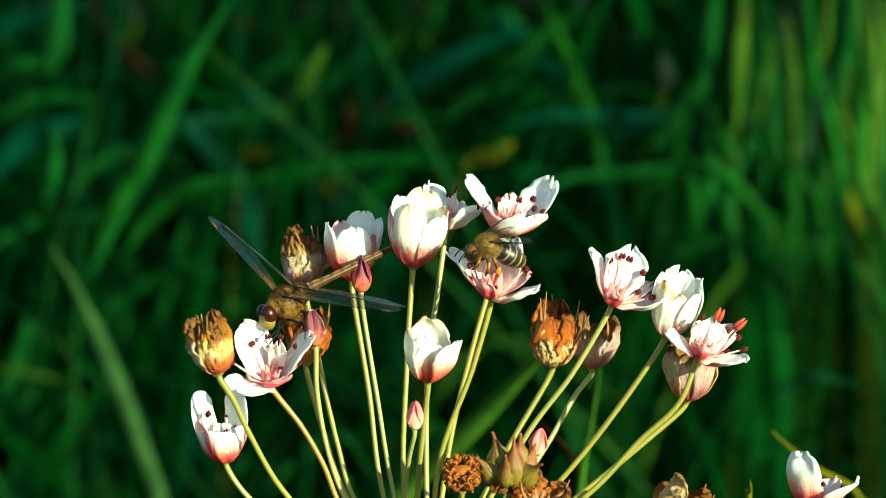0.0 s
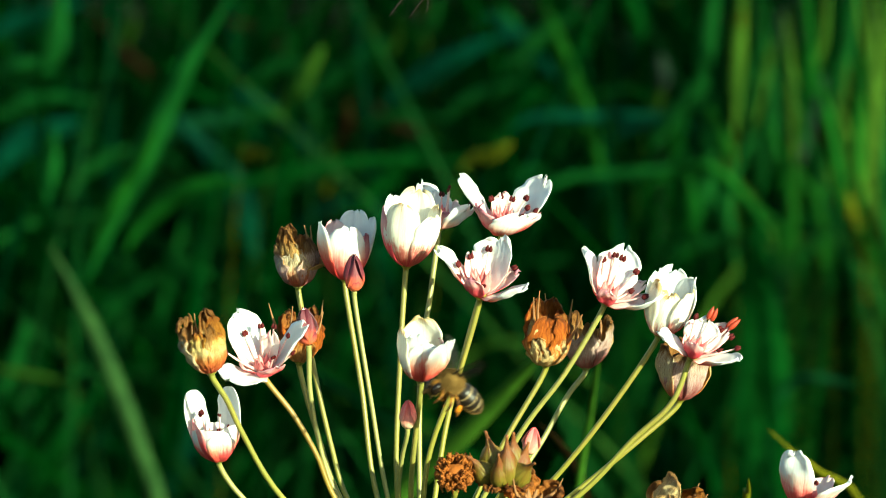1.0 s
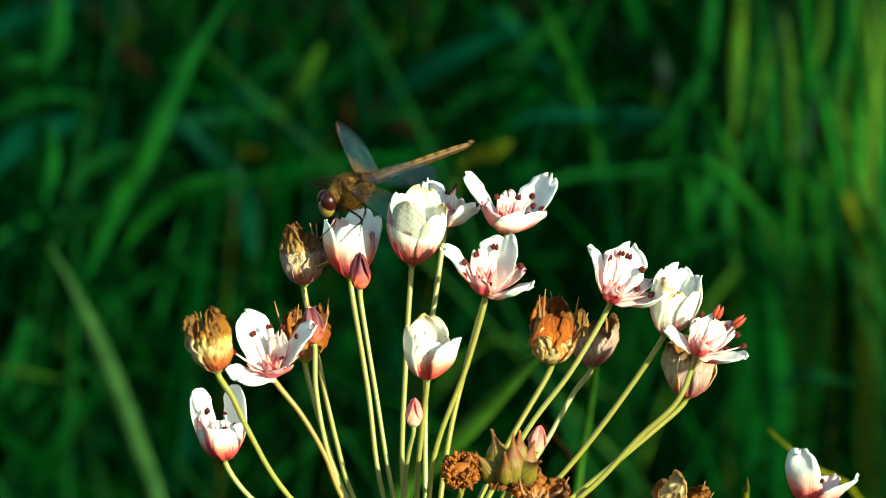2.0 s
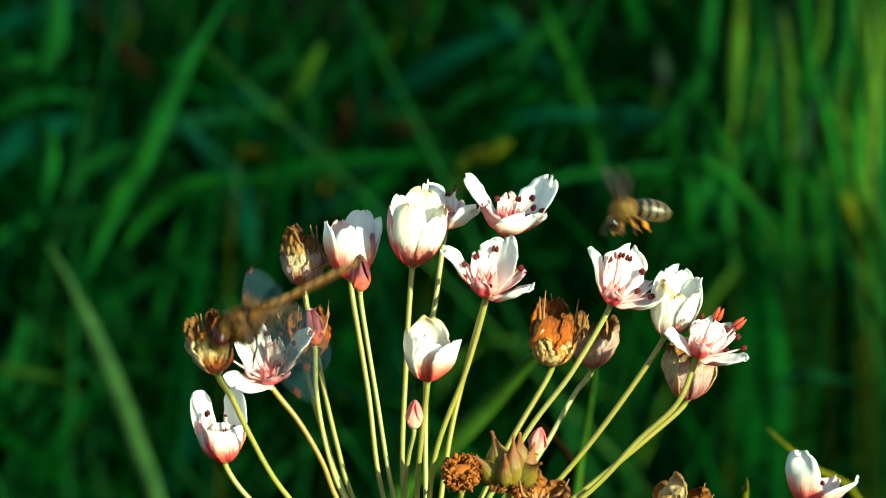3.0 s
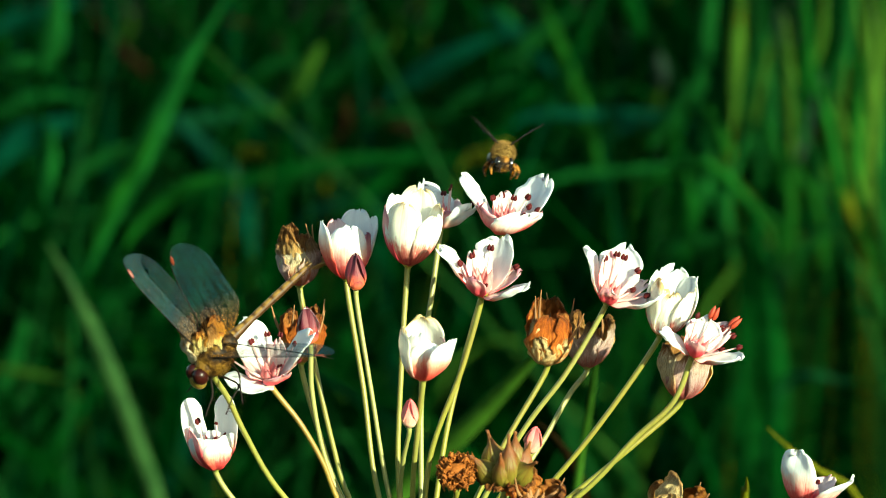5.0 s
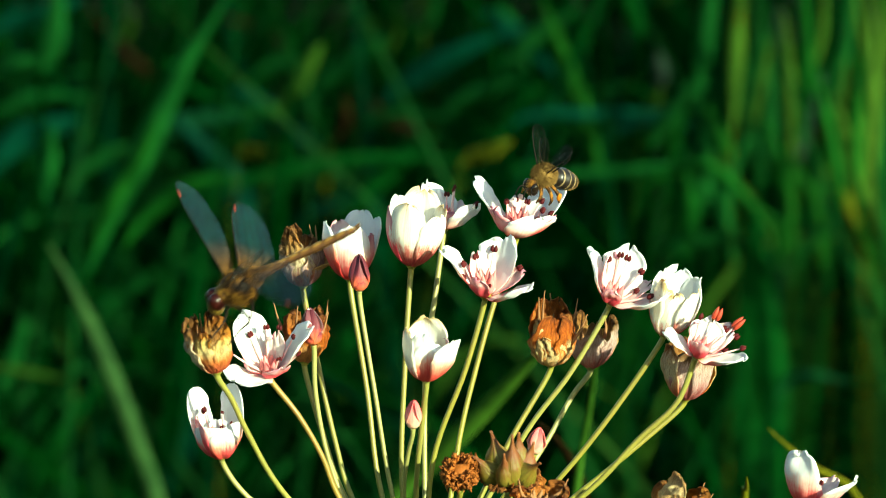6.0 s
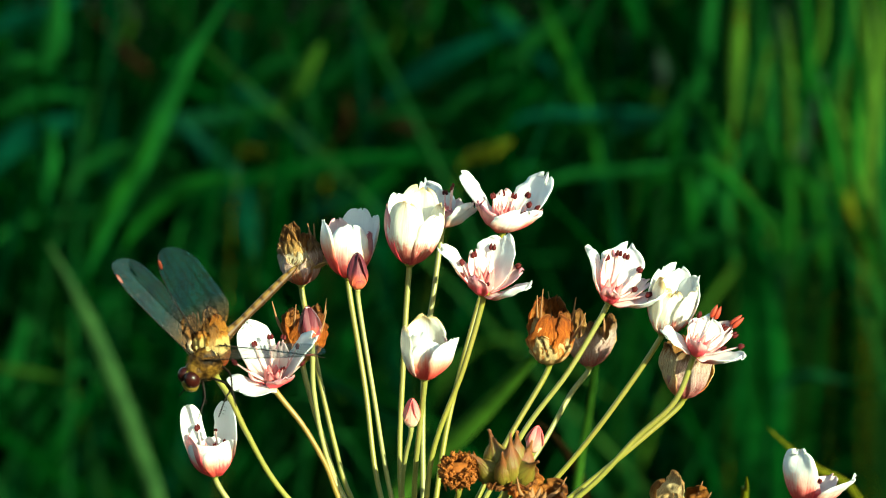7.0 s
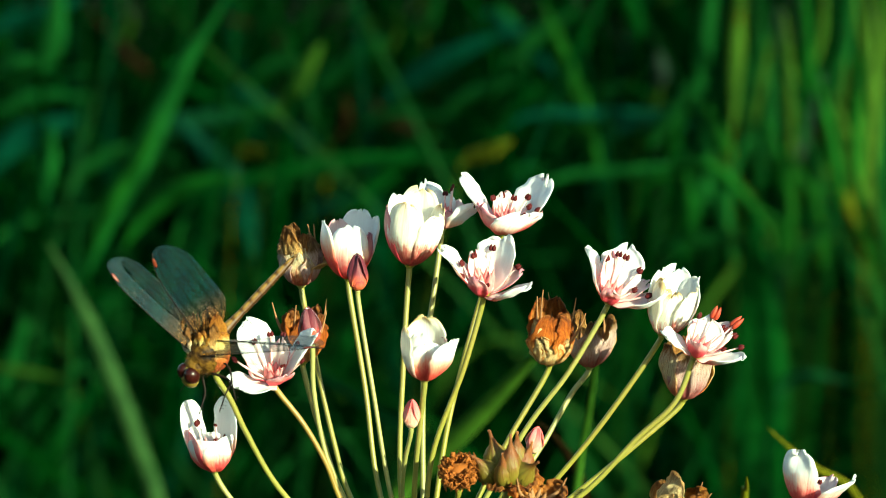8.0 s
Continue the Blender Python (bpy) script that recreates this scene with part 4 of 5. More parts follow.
top_flower = open_flower("open white flower with pink carpels and dark red anthers", (0.0126, 0.7945, 0.8640), 4, 14, [(-0.0003, 0.7832, 0.8190), (0.0035, 0.7871, 0.8349), (0.0077, 0.7908, 0.8495)],
    [("in", 168, 30, 64, 15, 9.5), ("in", 32, 12, 70, 15, 11), ("in", 302, -8, 74, 11, 13.5), ("out", 216, 0, 82, 10, 7), ("out", 95, 40, 82, 8.5, 5), ("out", 350, 5, 58, 9.5, 6)],
    [(30, 34, 8.5, 1.6), (60, 25, 7, 1.5), (100, 22, 7.2, 1.5), (140, 20, 7, 1.5), (350, 46, 8.5, 1.6), (15, 40, 7, 1.6), (330, 36, 6, 1.4)], 1.0, heart=6.0)
mid_flower = open_flower("open white flower with pink carpels and dark red anthers", (0.0077, 0.7782, 0.8528), 2, 16, [(-0.0038, 0.7760, 0.8156), (0.0036, 0.7773, 0.8369)],
    [("in", 172, 40, 58, 13.5, 7.5), ("in", 52, 40, 78, 13, 10.5), ("in", 322, -10, 48, 13, 9), ("out", 246, 5, 92, 6.8, 5), ("out", 122, 50, 78, 9.5, 5), ("out", 12, 20, 46, 9.5, 5.5)],
    [(70, 24, 9.5, 1.6), (35, 40, 8, 1.6), (20, 52, 8.5, 1.6), (165, 32, 7.5, 1.6), (185, 42, 5.5, 1.6), (130, 18, 8, 1.5), (280, 30, 4, 1.4)], 2.0, heart=6.0)
perch_flower = open_flower("open white flower with pink carpels and dark red anthers", (-0.0393, 0.7692, 0.8375), 0, 22, [(-0.0242, 0.7714, 0.8088), (-0.0281, 0.7708, 0.8187), (-0.0330, 0.7701, 0.8277)],
    [("in", 138, 34, 72, 14, 10.5), ("in", 8, 34, 64, 14.5, 9), ("in", 232, 2, 30, 11.5, 12), ("out", 300, -5, 70, 6.5, 7), ("out", 62, 45, 88, 8.5, 5), ("out", 182, 10, 50, 6, 5)],
    [(20, 30, 9, 1.3), (60, 20, 9.5, 1.3), (100, 16, 9.5, 1.4), (140, 30, 8.5, 1.5), (165, 42, 9, 1.6), (192, 50, 9.5, 1.6), (345, 44, 8, 1.3), (300, 30, 7, 1.2)], 3.0, heart=3.6, ruddy=True)
open_flower("open white flower with pink carpels and dark red anthers", (0.0354, 0.7808, 0.8508), 14, 20, [(0.0169, 0.7781, 0.8221), (0.0266, 0.7793, 0.8352)],
    [("in", 168, 38, 70, 13.2, 8), ("in", 75, 35, 70, 12.2, 10.5), ("in", 335, -5, 52, 13, 9), ("out", 258, 10, 85, 6, 4.6), ("out", 120, 60, 85, 11, 6), ("out", 20, 20, 45, 9, 6)],
    [(95, 14, 10, 1.5), (70, 22, 9.5, 1.6), (30, 34, 8.5, 1.6), (345, 58, 8, 1.8), (140, 16, 9, 1.5), (110, 24, 8.5, 1.5), (10, 50, 5, 1.5)], 4.0, heart=4.5)
open_flower("open white flower with large orange-red anthers", (0.0539, 0.7719, 0.8405), 22, 20, [(0.0308, 0.7723, 0.8103), (0.0413, 0.7721, 0.8218), (0.0498, 0.7718, 0.8303)],
    [("in", 178, 10, 22, 8.5, 6.5), ("in", 326, -8, 60, 11, 10), ("in", 80, 40, 75, 8.5, 8.5), ("out", 245, 30, 80, 6, 4.5), ("out", 40, 30, 60, 9.5, 6), ("out", 130, 40, 70, 7, 5)],
    [(75, 20, 9.2, 3.3), (30, 34, 10.3, 3.6), (150, 14, 8.5, 1.6), (20, 45, 8.5, 1.6), (355, 52, 9, 1.6), (40, 34, 7.5, 1.7), (330, 40, 6, 1.4)], 5.0, red=True, heart=4.5)
back_flower = open_flower("open white flower partly hidden behind a closing one", (-0.0014, 0.8005, 0.8640), 2, 2, [(-0.0053, 0.7912, 0.8353), (-0.0032, 0.7960, 0.8499)],
    [("in", 152, 50, 78, 10.5, 10), ("in", 322, -5, 62, 10, 9), ("out", 275, 5, 80, 6, 6), ("out", 50, 30, 60, 7.5, 5), ("in", 100, 50, 80, 8, 7), ("out", 220, 20, 70, 7, 5)],
    [(340, 6, 8.5, 1.0), (20, 8, 9, 1.0), (10, 50, 8, 1.5), (80, 16, 7, 1.3)], 6.0)
open_flower("white flower low at the side of the umbel", (0.0783, 0.7682, 0.8078), 7, 4, [(0.0513, 0.7692, 0.7917), (0.0735, 0.7678, 0.7985)],
    [("in", 236, 14, 96, 16, 9), ("in", 326, 0, 66, 13, 12), ("in", 95, 20, 80, 7, 7), ("out", 262, 5, 94, 8, 6), ("out", 150, 50, 80, 8, 5), ("out", 40, 10, 60, 9, 6)],
    [(30, 20, 5, 1.2), (200, 15, 5, 1.2)], 7.0, heart=4.0)
cup_flower("closing white flower, pink at its base", (-0.0223, 0.7948, 0.8535), 3, 6, [(-0.0150, 0.7811, 0.8064), (-0.0185, 0.7877, 0.8296)],
    [("blush", 200, -4, 98, 15.5, 9), ("in", 268, -4, 102, 15.5, 9.5), ("in", 70, 10, 98, 16, 9), ("out", 335, 0, 104, 12.5, 8), ("out", 130, 10, 98, 13.5, 8), ("in", 20, 10, 96, 15.5, 8)], 10.0)
cup_flower("closing white flower, dull purple at its base", (-0.0085, 0.7863, 0.8581), 6, 6, [(-0.0104, 0.7780, 0.8071), (-0.0099, 0.7829, 0.8370)],
    [("agedout", 190, 0, 96, 15, 8), ("aged", 250, 5, 98, 17.5, 9.5), ("aged", 315, 5, 92, 15, 8.5), ("aged", 80, 15, 96, 17.5, 10), ("aged", 20, 10, 94, 15, 8), ("in", 140, 15, 96, 16, 9)], 11.0, cup=6.5)
cup_flower("closing white flower, pink at its base", (-0.0051, 0.7594, 0.8380), 0, 10, [(-0.0074, 0.7668, 0.8099), (-0.0062, 0.7625, 0.8263)],
    [("aged", 190, -6, 110, 13.5, 9), ("blush", 238, -6, 122, 12, 9.5), ("blush", 325, -10, 88, 13, 10), ("aged", 85, 5, 116, 14.5, 10), ("blush", 282, -8, 112, 10.5, 8), ("out", 20, 0, 96, 10, 7)], 12.0)
front_flower = cup_flower("half-open white flower with tall petals and a red heart", (-0.0492, 0.7651, 0.8190), -4, 16, [(-0.0438, 0.7663, 0.8098)],
    [("in", 150, 6, 96, 17, 8.5), ("in", 40, 6, 98, 17, 9), ("in", 254, -6, 98, 10.6, 11.5), ("out", 198, -4, 98, 11.5, 8.5), ("blush", 312, -6, 100, 10.4, 10), ("in", 95, 20, 95, 8, 6)], 13.0, bend=0.42, cup=6.0, ruffle=0.22, notch=0.03, heart=7.0)
add_stamens(front_flower, [(150, 12, 10.5, 1.6), (60, 6, 9.5, 0.8), (290, 12, 8.5, 0.8), (340, 14, 8.5, 0.8)])
cup_flower("closing white flower, pink at its base", (0.0472, 0.7797, 0.8438), 16, 8, [(0.0219, 0.7763, 0.8093), (0.0341, 0.7777, 0.8241)],
    [("aged", 190, -5, 112, 13.5, 9), ("aged", 258, -5, 116, 12.5, 10), ("aged", 330, -5, 110, 13.5, 9), ("in", 90, 10, 102, 15, 9.5), ("in", 30, 5, 102, 14.5, 9), ("in", 140, 5, 100, 14.5, 7)], 14.0, ruffle=0.55, notch=0.14)
cup_flower("withered flower with brown shrivelled petals", (-0.0331, 0.8003, 0.8510), -2, 4, [(-0.0218, 0.7835, 0.8057), (-0.0254, 0.7877, 0.8167), (-0.0298, 0.7943, 0.8347)],
    [("mauve", 192, -8, 112, 12.5, 9), ("pale", 258, -8, 120, 12.5, 9), ("mauve", 325, -8, 114, 12.5, 9), ("brown", 236, 45, 92, 15, 9), ("brown", 290, 40, 96, 13, 8), ("brown", 345, 96, -5, 14, 8), ("brown", 110, 20, 96, 14, 8), ("mauve", 60, 0, 108, 12, 8)], 20.0, crumple=0.9, pinch=0.45, ruffle=0.45, styles=[(40, 8, 12), (150, 4, 11.5), (20, 12, 12)])
cup_flower("withered flower with brown shrivelled petals", (-0.0498, 0.7529, 0.8411), -9, 8, [(-0.0352, 0.7617, 0.8112), (-0.0436, 0.7570, 0.8269), (-0.0468, 0.7548, 0.8347)],
    [("pale", 196, -4, 106, 12.5, 7), ("wilt", 250, -4, 116, 11.5, 6.5), ("wilt", 316, -4, 108, 10.5, 6.5), ("brown", 180, 15, 100, 14, 5.5), ("amber", 325, 34, 100, 13.5, 9), ("dry", 80, 5, 106, 14, 7), ("dry", 140, 5, 108, 13.5, 7), ("brown", 300, 30, 96, 12, 5)], 21.0, cup=5.0, crumple=0.75, pinch=0.4, ruffle=0.4, styles=[(120, 4, 11.5), (200, 5, 9.5)])
cup_flower("withered flower with brown shrivelled petals", (-0.0324, 0.7895, 0.8357), 4, 6, [(-0.0231, 0.7811, 0.8061), (-0.0283, 0.7850, 0.8199)],
    [("rust", 190, 0, 108, 12.5, 8), ("rust", 260, 0, 114, 12, 9), ("rust", 330, 0, 112, 13, 8), ("rust", 60, 5, 108, 13, 8), ("rust", 130, 5, 105, 12, 8)], 22.0, crumple=1.0, pinch=0.55, ruffle=0.4, styles=[(20, 16, 13), (170, 30, 13), (90, 14, 11), (230, 8, 12), (330, 20, 12)])
cup_flower("dry orange-brown flower head with pointed styles", (0.0225, 0.7874, 0.8355), 2, 8, [(0.0066, 0.7801, 0.8063), (0.0134, 0.7833, 0.8190)],
    [("straw", 185, -18, 122, 12, 11), ("rust", 285, -18, 136, 13.5, 15), ("straw", 240, -20, 104, 9, 8), ("straw", 315, -20, 104, 8.5, 8), ("rust", 345, -18, 130, 13.5, 12), ("rust", 30, -5, 120, 13, 9), ("rust", 70, 0, 118, 16, 9), ("rust", 130, 0, 118, 16, 8)], 23.0, crumple=0.95, pinch=0.30, ruffle=0.5, styles=[(200, 8, 14.5), (160, 3, 15.5), (20, 20, 14), (340, 30, 13), (90, 14, 14)])
cup_flower("withered greyish flower", (0.0321, 0.8049, 0.8312), 4, 4, [(0.0205, 0.7946, 0.8138), (0.0282, 0.8022, 0.8255)],
    [("mauve", 200, 0, 104, 14, 8), ("mauve", 270, 0, 106, 13, 9), ("mauve", 335, 0, 104, 13.5, 8), ("dry", 40, 5, 95, 13, 8), ("dry", 120, 5, 95, 13.5, 8)], 24.0, crumple=0.8, pinch=0.55, styles=[(160, 8, 11), (40, 12, 11)])
cup_flower("withered flower with yellowish papery petals", (0.0523, 0.7861, 0.8279), 8, 4, [(0.0274, 0.7805, 0.8065), (0.0432, 0.7838, 0.8189)],
    [("pale", 198, -5, 104, 14, 9), ("mauve", 262, -5, 110, 13, 9), ("mauve", 325, -5, 110, 13.5, 9), ("dry", 30, 0, 95, 13, 8), ("dry", 110, 0, 95, 14, 9)], 25.0, crumple=0.6, ruffle=0.4)
cup_flower("curled dry flower with orange-brown petals", (0.0482, 0.7602, 0.8038), 8, 4, [(0.0202, 0.7676, 0.7891), (0.0400, 0.7624, 0.7981)],
    [("straw", 200, -8, 138, 15, 11), ("straw", 255, -5, 110, 11, 9), ("amber", 325, -5, 98, 12, 9), ("amber", 30, 0, 90, 12, 8), ("dry", 110, 0, 90, 12, 8)], 26.0, crumple=1.0, ruffle=0.5, styles=[(20, 26, 11), (340, 34, 11), (100, 8, 11)])
bud("small dark purple-red bud", (-0.0200, 0.7834, 0.8529), 0, 4, [(-0.0126, 0.7773, 0.8073), (-0.0165, 0.7803, 0.8299)],
    6.6, 2.6, "plum", 1.0, thick=0.55)
bud("purple bud in front of a withered flower", (-0.0299, 0.7750, 0.8424), -6, 4, [(-0.0233, 0.7740, 0.8078), (-0.0270, 0.7743, 0.8179), (-0.0296, 0.7748, 0.8324)],
    6.8, 2.85, "plum", 2.0, thick=0.58)
bud("small rose-pink bud", (-0.0080, 0.7595, 0.8272), 2, 4, [(-0.0100, 0.7651, 0.8101), (-0.0092, 0.7618, 0.8202)],
    5.1, 2.0, "rose", 3.0, thick=0.5)
bud("small rose-pink bud", (0.0184, 0.7703, 0.8190), 12, 4, [(0.0078, 0.7719, 0.8025), (0.0159, 0.7707, 0.8156)],
    5.0, 2.3, "rose", 4.0, thick=0.5)
ripe_head("ripe seed head of olive-brown follicles with pointed beaks", (0.0128, 0.7532, 0.8163), 0, 14, [(0.0089, 0.7591, 0.8045)],
    thick=0.8)
crumbled_head("crumbled rust-brown seed head with a hollow", (0.0022, 0.7513, 0.8160), 0, 0, [(0.0013, 0.7545, 0.8107)],
    3.75, 3.0)
cup_flower("dry rust-brown flower remains", (0.0182, 0.7486, 0.8115), 10, 20, [(0.0113, 0.7563, 0.8027)],
    [("rust", 190, 0, 70, 8, 7), ("rust", 250, 0, 70, 8, 7), ("rust", 330, 0, 70, 8, 7), ("rust", 30, 0, 70, 8, 7), ("rust", 110, 0, 70, 8, 7)], 27.0, crumple=1.0, ruffle=0.5, styles=[(20, 40, 8), (200, 30, 8)])

# ---------------------------------------------------------------- grass behind the flowers
blade(blade_dull, "dull grey-green bent grass blade", 8.6, (-0.0971, 1.56, -0.03), (-0.1071, 1.56, 0.32), (-0.1271, 1.5550, 0.6104), (-0.1333, 1.5510, 0.6336), (-0.1421, 1.5470, 0.6618), (-0.1534, 1.5430, 0.6923), (-0.1629, 1.5390, 0.7151), (-0.1715, 1.5350, 0.7327))
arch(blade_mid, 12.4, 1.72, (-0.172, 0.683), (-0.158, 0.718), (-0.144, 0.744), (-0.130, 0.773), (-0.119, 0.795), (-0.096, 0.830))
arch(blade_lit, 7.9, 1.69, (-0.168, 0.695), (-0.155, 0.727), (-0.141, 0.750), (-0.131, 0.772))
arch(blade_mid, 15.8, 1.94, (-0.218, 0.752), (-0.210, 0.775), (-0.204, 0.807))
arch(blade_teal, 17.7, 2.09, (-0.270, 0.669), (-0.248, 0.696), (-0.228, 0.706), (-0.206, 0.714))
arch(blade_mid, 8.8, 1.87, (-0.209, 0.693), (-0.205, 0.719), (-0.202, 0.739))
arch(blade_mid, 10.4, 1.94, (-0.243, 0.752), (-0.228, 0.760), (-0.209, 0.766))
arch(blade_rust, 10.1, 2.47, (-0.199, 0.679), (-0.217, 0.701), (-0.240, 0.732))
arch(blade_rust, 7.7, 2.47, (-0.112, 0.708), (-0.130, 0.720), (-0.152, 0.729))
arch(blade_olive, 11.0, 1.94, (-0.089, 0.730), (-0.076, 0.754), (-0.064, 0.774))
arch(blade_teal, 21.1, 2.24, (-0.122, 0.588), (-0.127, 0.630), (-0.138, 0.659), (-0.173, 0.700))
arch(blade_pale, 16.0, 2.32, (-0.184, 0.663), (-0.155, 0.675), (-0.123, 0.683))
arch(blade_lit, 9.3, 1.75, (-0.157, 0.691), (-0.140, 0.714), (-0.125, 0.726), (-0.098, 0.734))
arch(blade_shaded, 9.5, 2.02, (-0.135, 0.669), (-0.091, 0.688), (-0.052, 0.698), (0.021, 0.701))
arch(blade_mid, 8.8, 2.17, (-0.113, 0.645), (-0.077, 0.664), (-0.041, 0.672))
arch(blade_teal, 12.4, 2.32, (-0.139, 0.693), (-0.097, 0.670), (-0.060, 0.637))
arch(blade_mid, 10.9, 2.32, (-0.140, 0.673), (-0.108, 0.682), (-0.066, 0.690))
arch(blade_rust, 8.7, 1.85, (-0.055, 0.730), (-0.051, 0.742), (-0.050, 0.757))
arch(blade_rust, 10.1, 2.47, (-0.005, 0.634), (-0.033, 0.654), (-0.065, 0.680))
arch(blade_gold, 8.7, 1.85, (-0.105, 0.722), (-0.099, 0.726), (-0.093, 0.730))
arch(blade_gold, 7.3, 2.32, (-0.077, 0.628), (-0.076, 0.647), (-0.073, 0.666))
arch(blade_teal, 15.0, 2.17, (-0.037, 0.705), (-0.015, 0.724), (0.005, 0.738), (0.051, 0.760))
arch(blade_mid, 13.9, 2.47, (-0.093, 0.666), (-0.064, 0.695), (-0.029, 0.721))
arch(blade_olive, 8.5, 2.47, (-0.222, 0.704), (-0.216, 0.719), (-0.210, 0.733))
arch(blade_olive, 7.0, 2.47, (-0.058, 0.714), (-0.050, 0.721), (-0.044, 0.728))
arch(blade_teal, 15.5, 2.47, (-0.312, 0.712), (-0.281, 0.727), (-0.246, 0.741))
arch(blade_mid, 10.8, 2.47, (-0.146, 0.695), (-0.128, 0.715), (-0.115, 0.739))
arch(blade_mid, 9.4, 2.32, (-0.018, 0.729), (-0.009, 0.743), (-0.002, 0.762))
arch(blade_shaded, 11.4, 2.02, (-0.050, 0.664), (-0.030, 0.690), (-0.002, 0.714))
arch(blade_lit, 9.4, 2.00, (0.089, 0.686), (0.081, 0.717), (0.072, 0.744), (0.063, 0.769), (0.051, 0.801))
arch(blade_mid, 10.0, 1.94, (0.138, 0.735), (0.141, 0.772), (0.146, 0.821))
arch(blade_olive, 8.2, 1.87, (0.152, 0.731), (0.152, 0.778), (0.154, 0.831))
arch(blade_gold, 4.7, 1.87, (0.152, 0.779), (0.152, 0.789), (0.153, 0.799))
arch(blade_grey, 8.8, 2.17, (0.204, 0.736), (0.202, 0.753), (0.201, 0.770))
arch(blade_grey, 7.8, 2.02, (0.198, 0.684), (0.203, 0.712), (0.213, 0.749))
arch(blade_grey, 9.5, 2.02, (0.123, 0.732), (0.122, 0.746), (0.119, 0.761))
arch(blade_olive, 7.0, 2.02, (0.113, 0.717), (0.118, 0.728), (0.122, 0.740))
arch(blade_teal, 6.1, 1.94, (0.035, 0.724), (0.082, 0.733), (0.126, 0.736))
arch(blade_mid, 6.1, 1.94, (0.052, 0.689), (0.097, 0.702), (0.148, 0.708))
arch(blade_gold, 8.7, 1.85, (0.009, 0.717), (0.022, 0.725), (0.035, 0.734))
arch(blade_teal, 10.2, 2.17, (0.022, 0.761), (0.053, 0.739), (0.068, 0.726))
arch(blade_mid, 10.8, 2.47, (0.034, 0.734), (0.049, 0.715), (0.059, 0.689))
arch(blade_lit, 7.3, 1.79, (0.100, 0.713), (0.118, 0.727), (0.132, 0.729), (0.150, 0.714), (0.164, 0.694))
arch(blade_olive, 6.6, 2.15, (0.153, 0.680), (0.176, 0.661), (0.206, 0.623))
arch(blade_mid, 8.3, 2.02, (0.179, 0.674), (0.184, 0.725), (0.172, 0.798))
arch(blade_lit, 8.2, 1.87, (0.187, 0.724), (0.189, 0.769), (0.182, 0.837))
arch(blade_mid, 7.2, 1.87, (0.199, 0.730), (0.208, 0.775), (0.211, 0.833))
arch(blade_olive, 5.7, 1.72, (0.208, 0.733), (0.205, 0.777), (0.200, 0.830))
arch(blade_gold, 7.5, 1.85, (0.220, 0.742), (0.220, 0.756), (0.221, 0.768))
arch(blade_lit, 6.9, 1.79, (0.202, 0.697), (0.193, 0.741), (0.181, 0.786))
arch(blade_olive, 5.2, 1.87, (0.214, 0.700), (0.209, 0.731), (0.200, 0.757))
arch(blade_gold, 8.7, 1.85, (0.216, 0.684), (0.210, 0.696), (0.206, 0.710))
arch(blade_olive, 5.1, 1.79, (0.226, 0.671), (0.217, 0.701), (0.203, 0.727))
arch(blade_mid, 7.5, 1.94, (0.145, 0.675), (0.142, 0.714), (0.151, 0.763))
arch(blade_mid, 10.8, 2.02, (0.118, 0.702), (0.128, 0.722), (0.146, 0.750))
arch(blade_shaded, 12.7, 2.02, (0.111, 0.763), (0.105, 0.780), (0.099, 0.799))
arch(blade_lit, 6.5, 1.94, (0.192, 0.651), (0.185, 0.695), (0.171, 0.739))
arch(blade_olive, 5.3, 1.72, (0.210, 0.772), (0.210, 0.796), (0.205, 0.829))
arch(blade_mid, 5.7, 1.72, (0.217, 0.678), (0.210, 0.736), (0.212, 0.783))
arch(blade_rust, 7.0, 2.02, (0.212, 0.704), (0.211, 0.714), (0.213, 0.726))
arch(blade_shaded, 10.9, 2.32, (0.036, 0.707), (0.064, 0.688), (0.088, 0.669))
arch(blade_shaded, 26.3, 2.00, (0.170, 0.471), (0.170, 0.563), (0.171, 0.622), (0.174, 0.680))
arch(blade_shaded, 16.4, 1.87, (0.178, 0.513), (0.175, 0.591), (0.169, 0.640), (0.164, 0.687))
arch(blade_pale, 5.1, 1.79, (0.169, 0.605), (0.175, 0.619), (0.184, 0.624), (0.204, 0.623))
arch(blade_mid, 7.9, 1.94, (0.243, 0.615), (0.234, 0.638), (0.214, 0.662))
arch(blade_mid, 7.6, 2.02, (0.119, 0.639), (0.143, 0.649), (0.167, 0.658))
arch(blade_shaded, 10.2, 2.17, (0.100, 0.504), (0.113, 0.540), (0.131, 0.567))
arch(blade_olive, 4.1, 1.87, (-0.243, 0.603), (-0.221, 0.606), (-0.198, 0.605))
arch(blade_mid, 9.5, 2.02, (-0.261, 0.543), (-0.243, 0.585), (-0.230, 0.627))
arch(blade_shaded, 10.8, 2.02, (-0.240, 0.497), (-0.218, 0.539), (-0.194, 0.572))
arch(blade_mid, 8.8, 2.17, (-0.220, 0.555), (-0.202, 0.583), (-0.171, 0.610))
arch(blade_shaded, 10.2, 2.17, (-0.122, 0.570), (-0.140, 0.597), (-0.162, 0.619))
arch(blade_shaded, 13.6, 2.17, (-0.078, 0.507), (-0.060, 0.561), (-0.047, 0.598))
arch(blade_teal, 10.2, 2.17, (-0.172, 0.461), (-0.158, 0.497), (-0.149, 0.539))
arch(blade_shaded, 10.9, 2.32, (-0.048, 0.538), (-0.038, 0.576), (-0.034, 0.600))
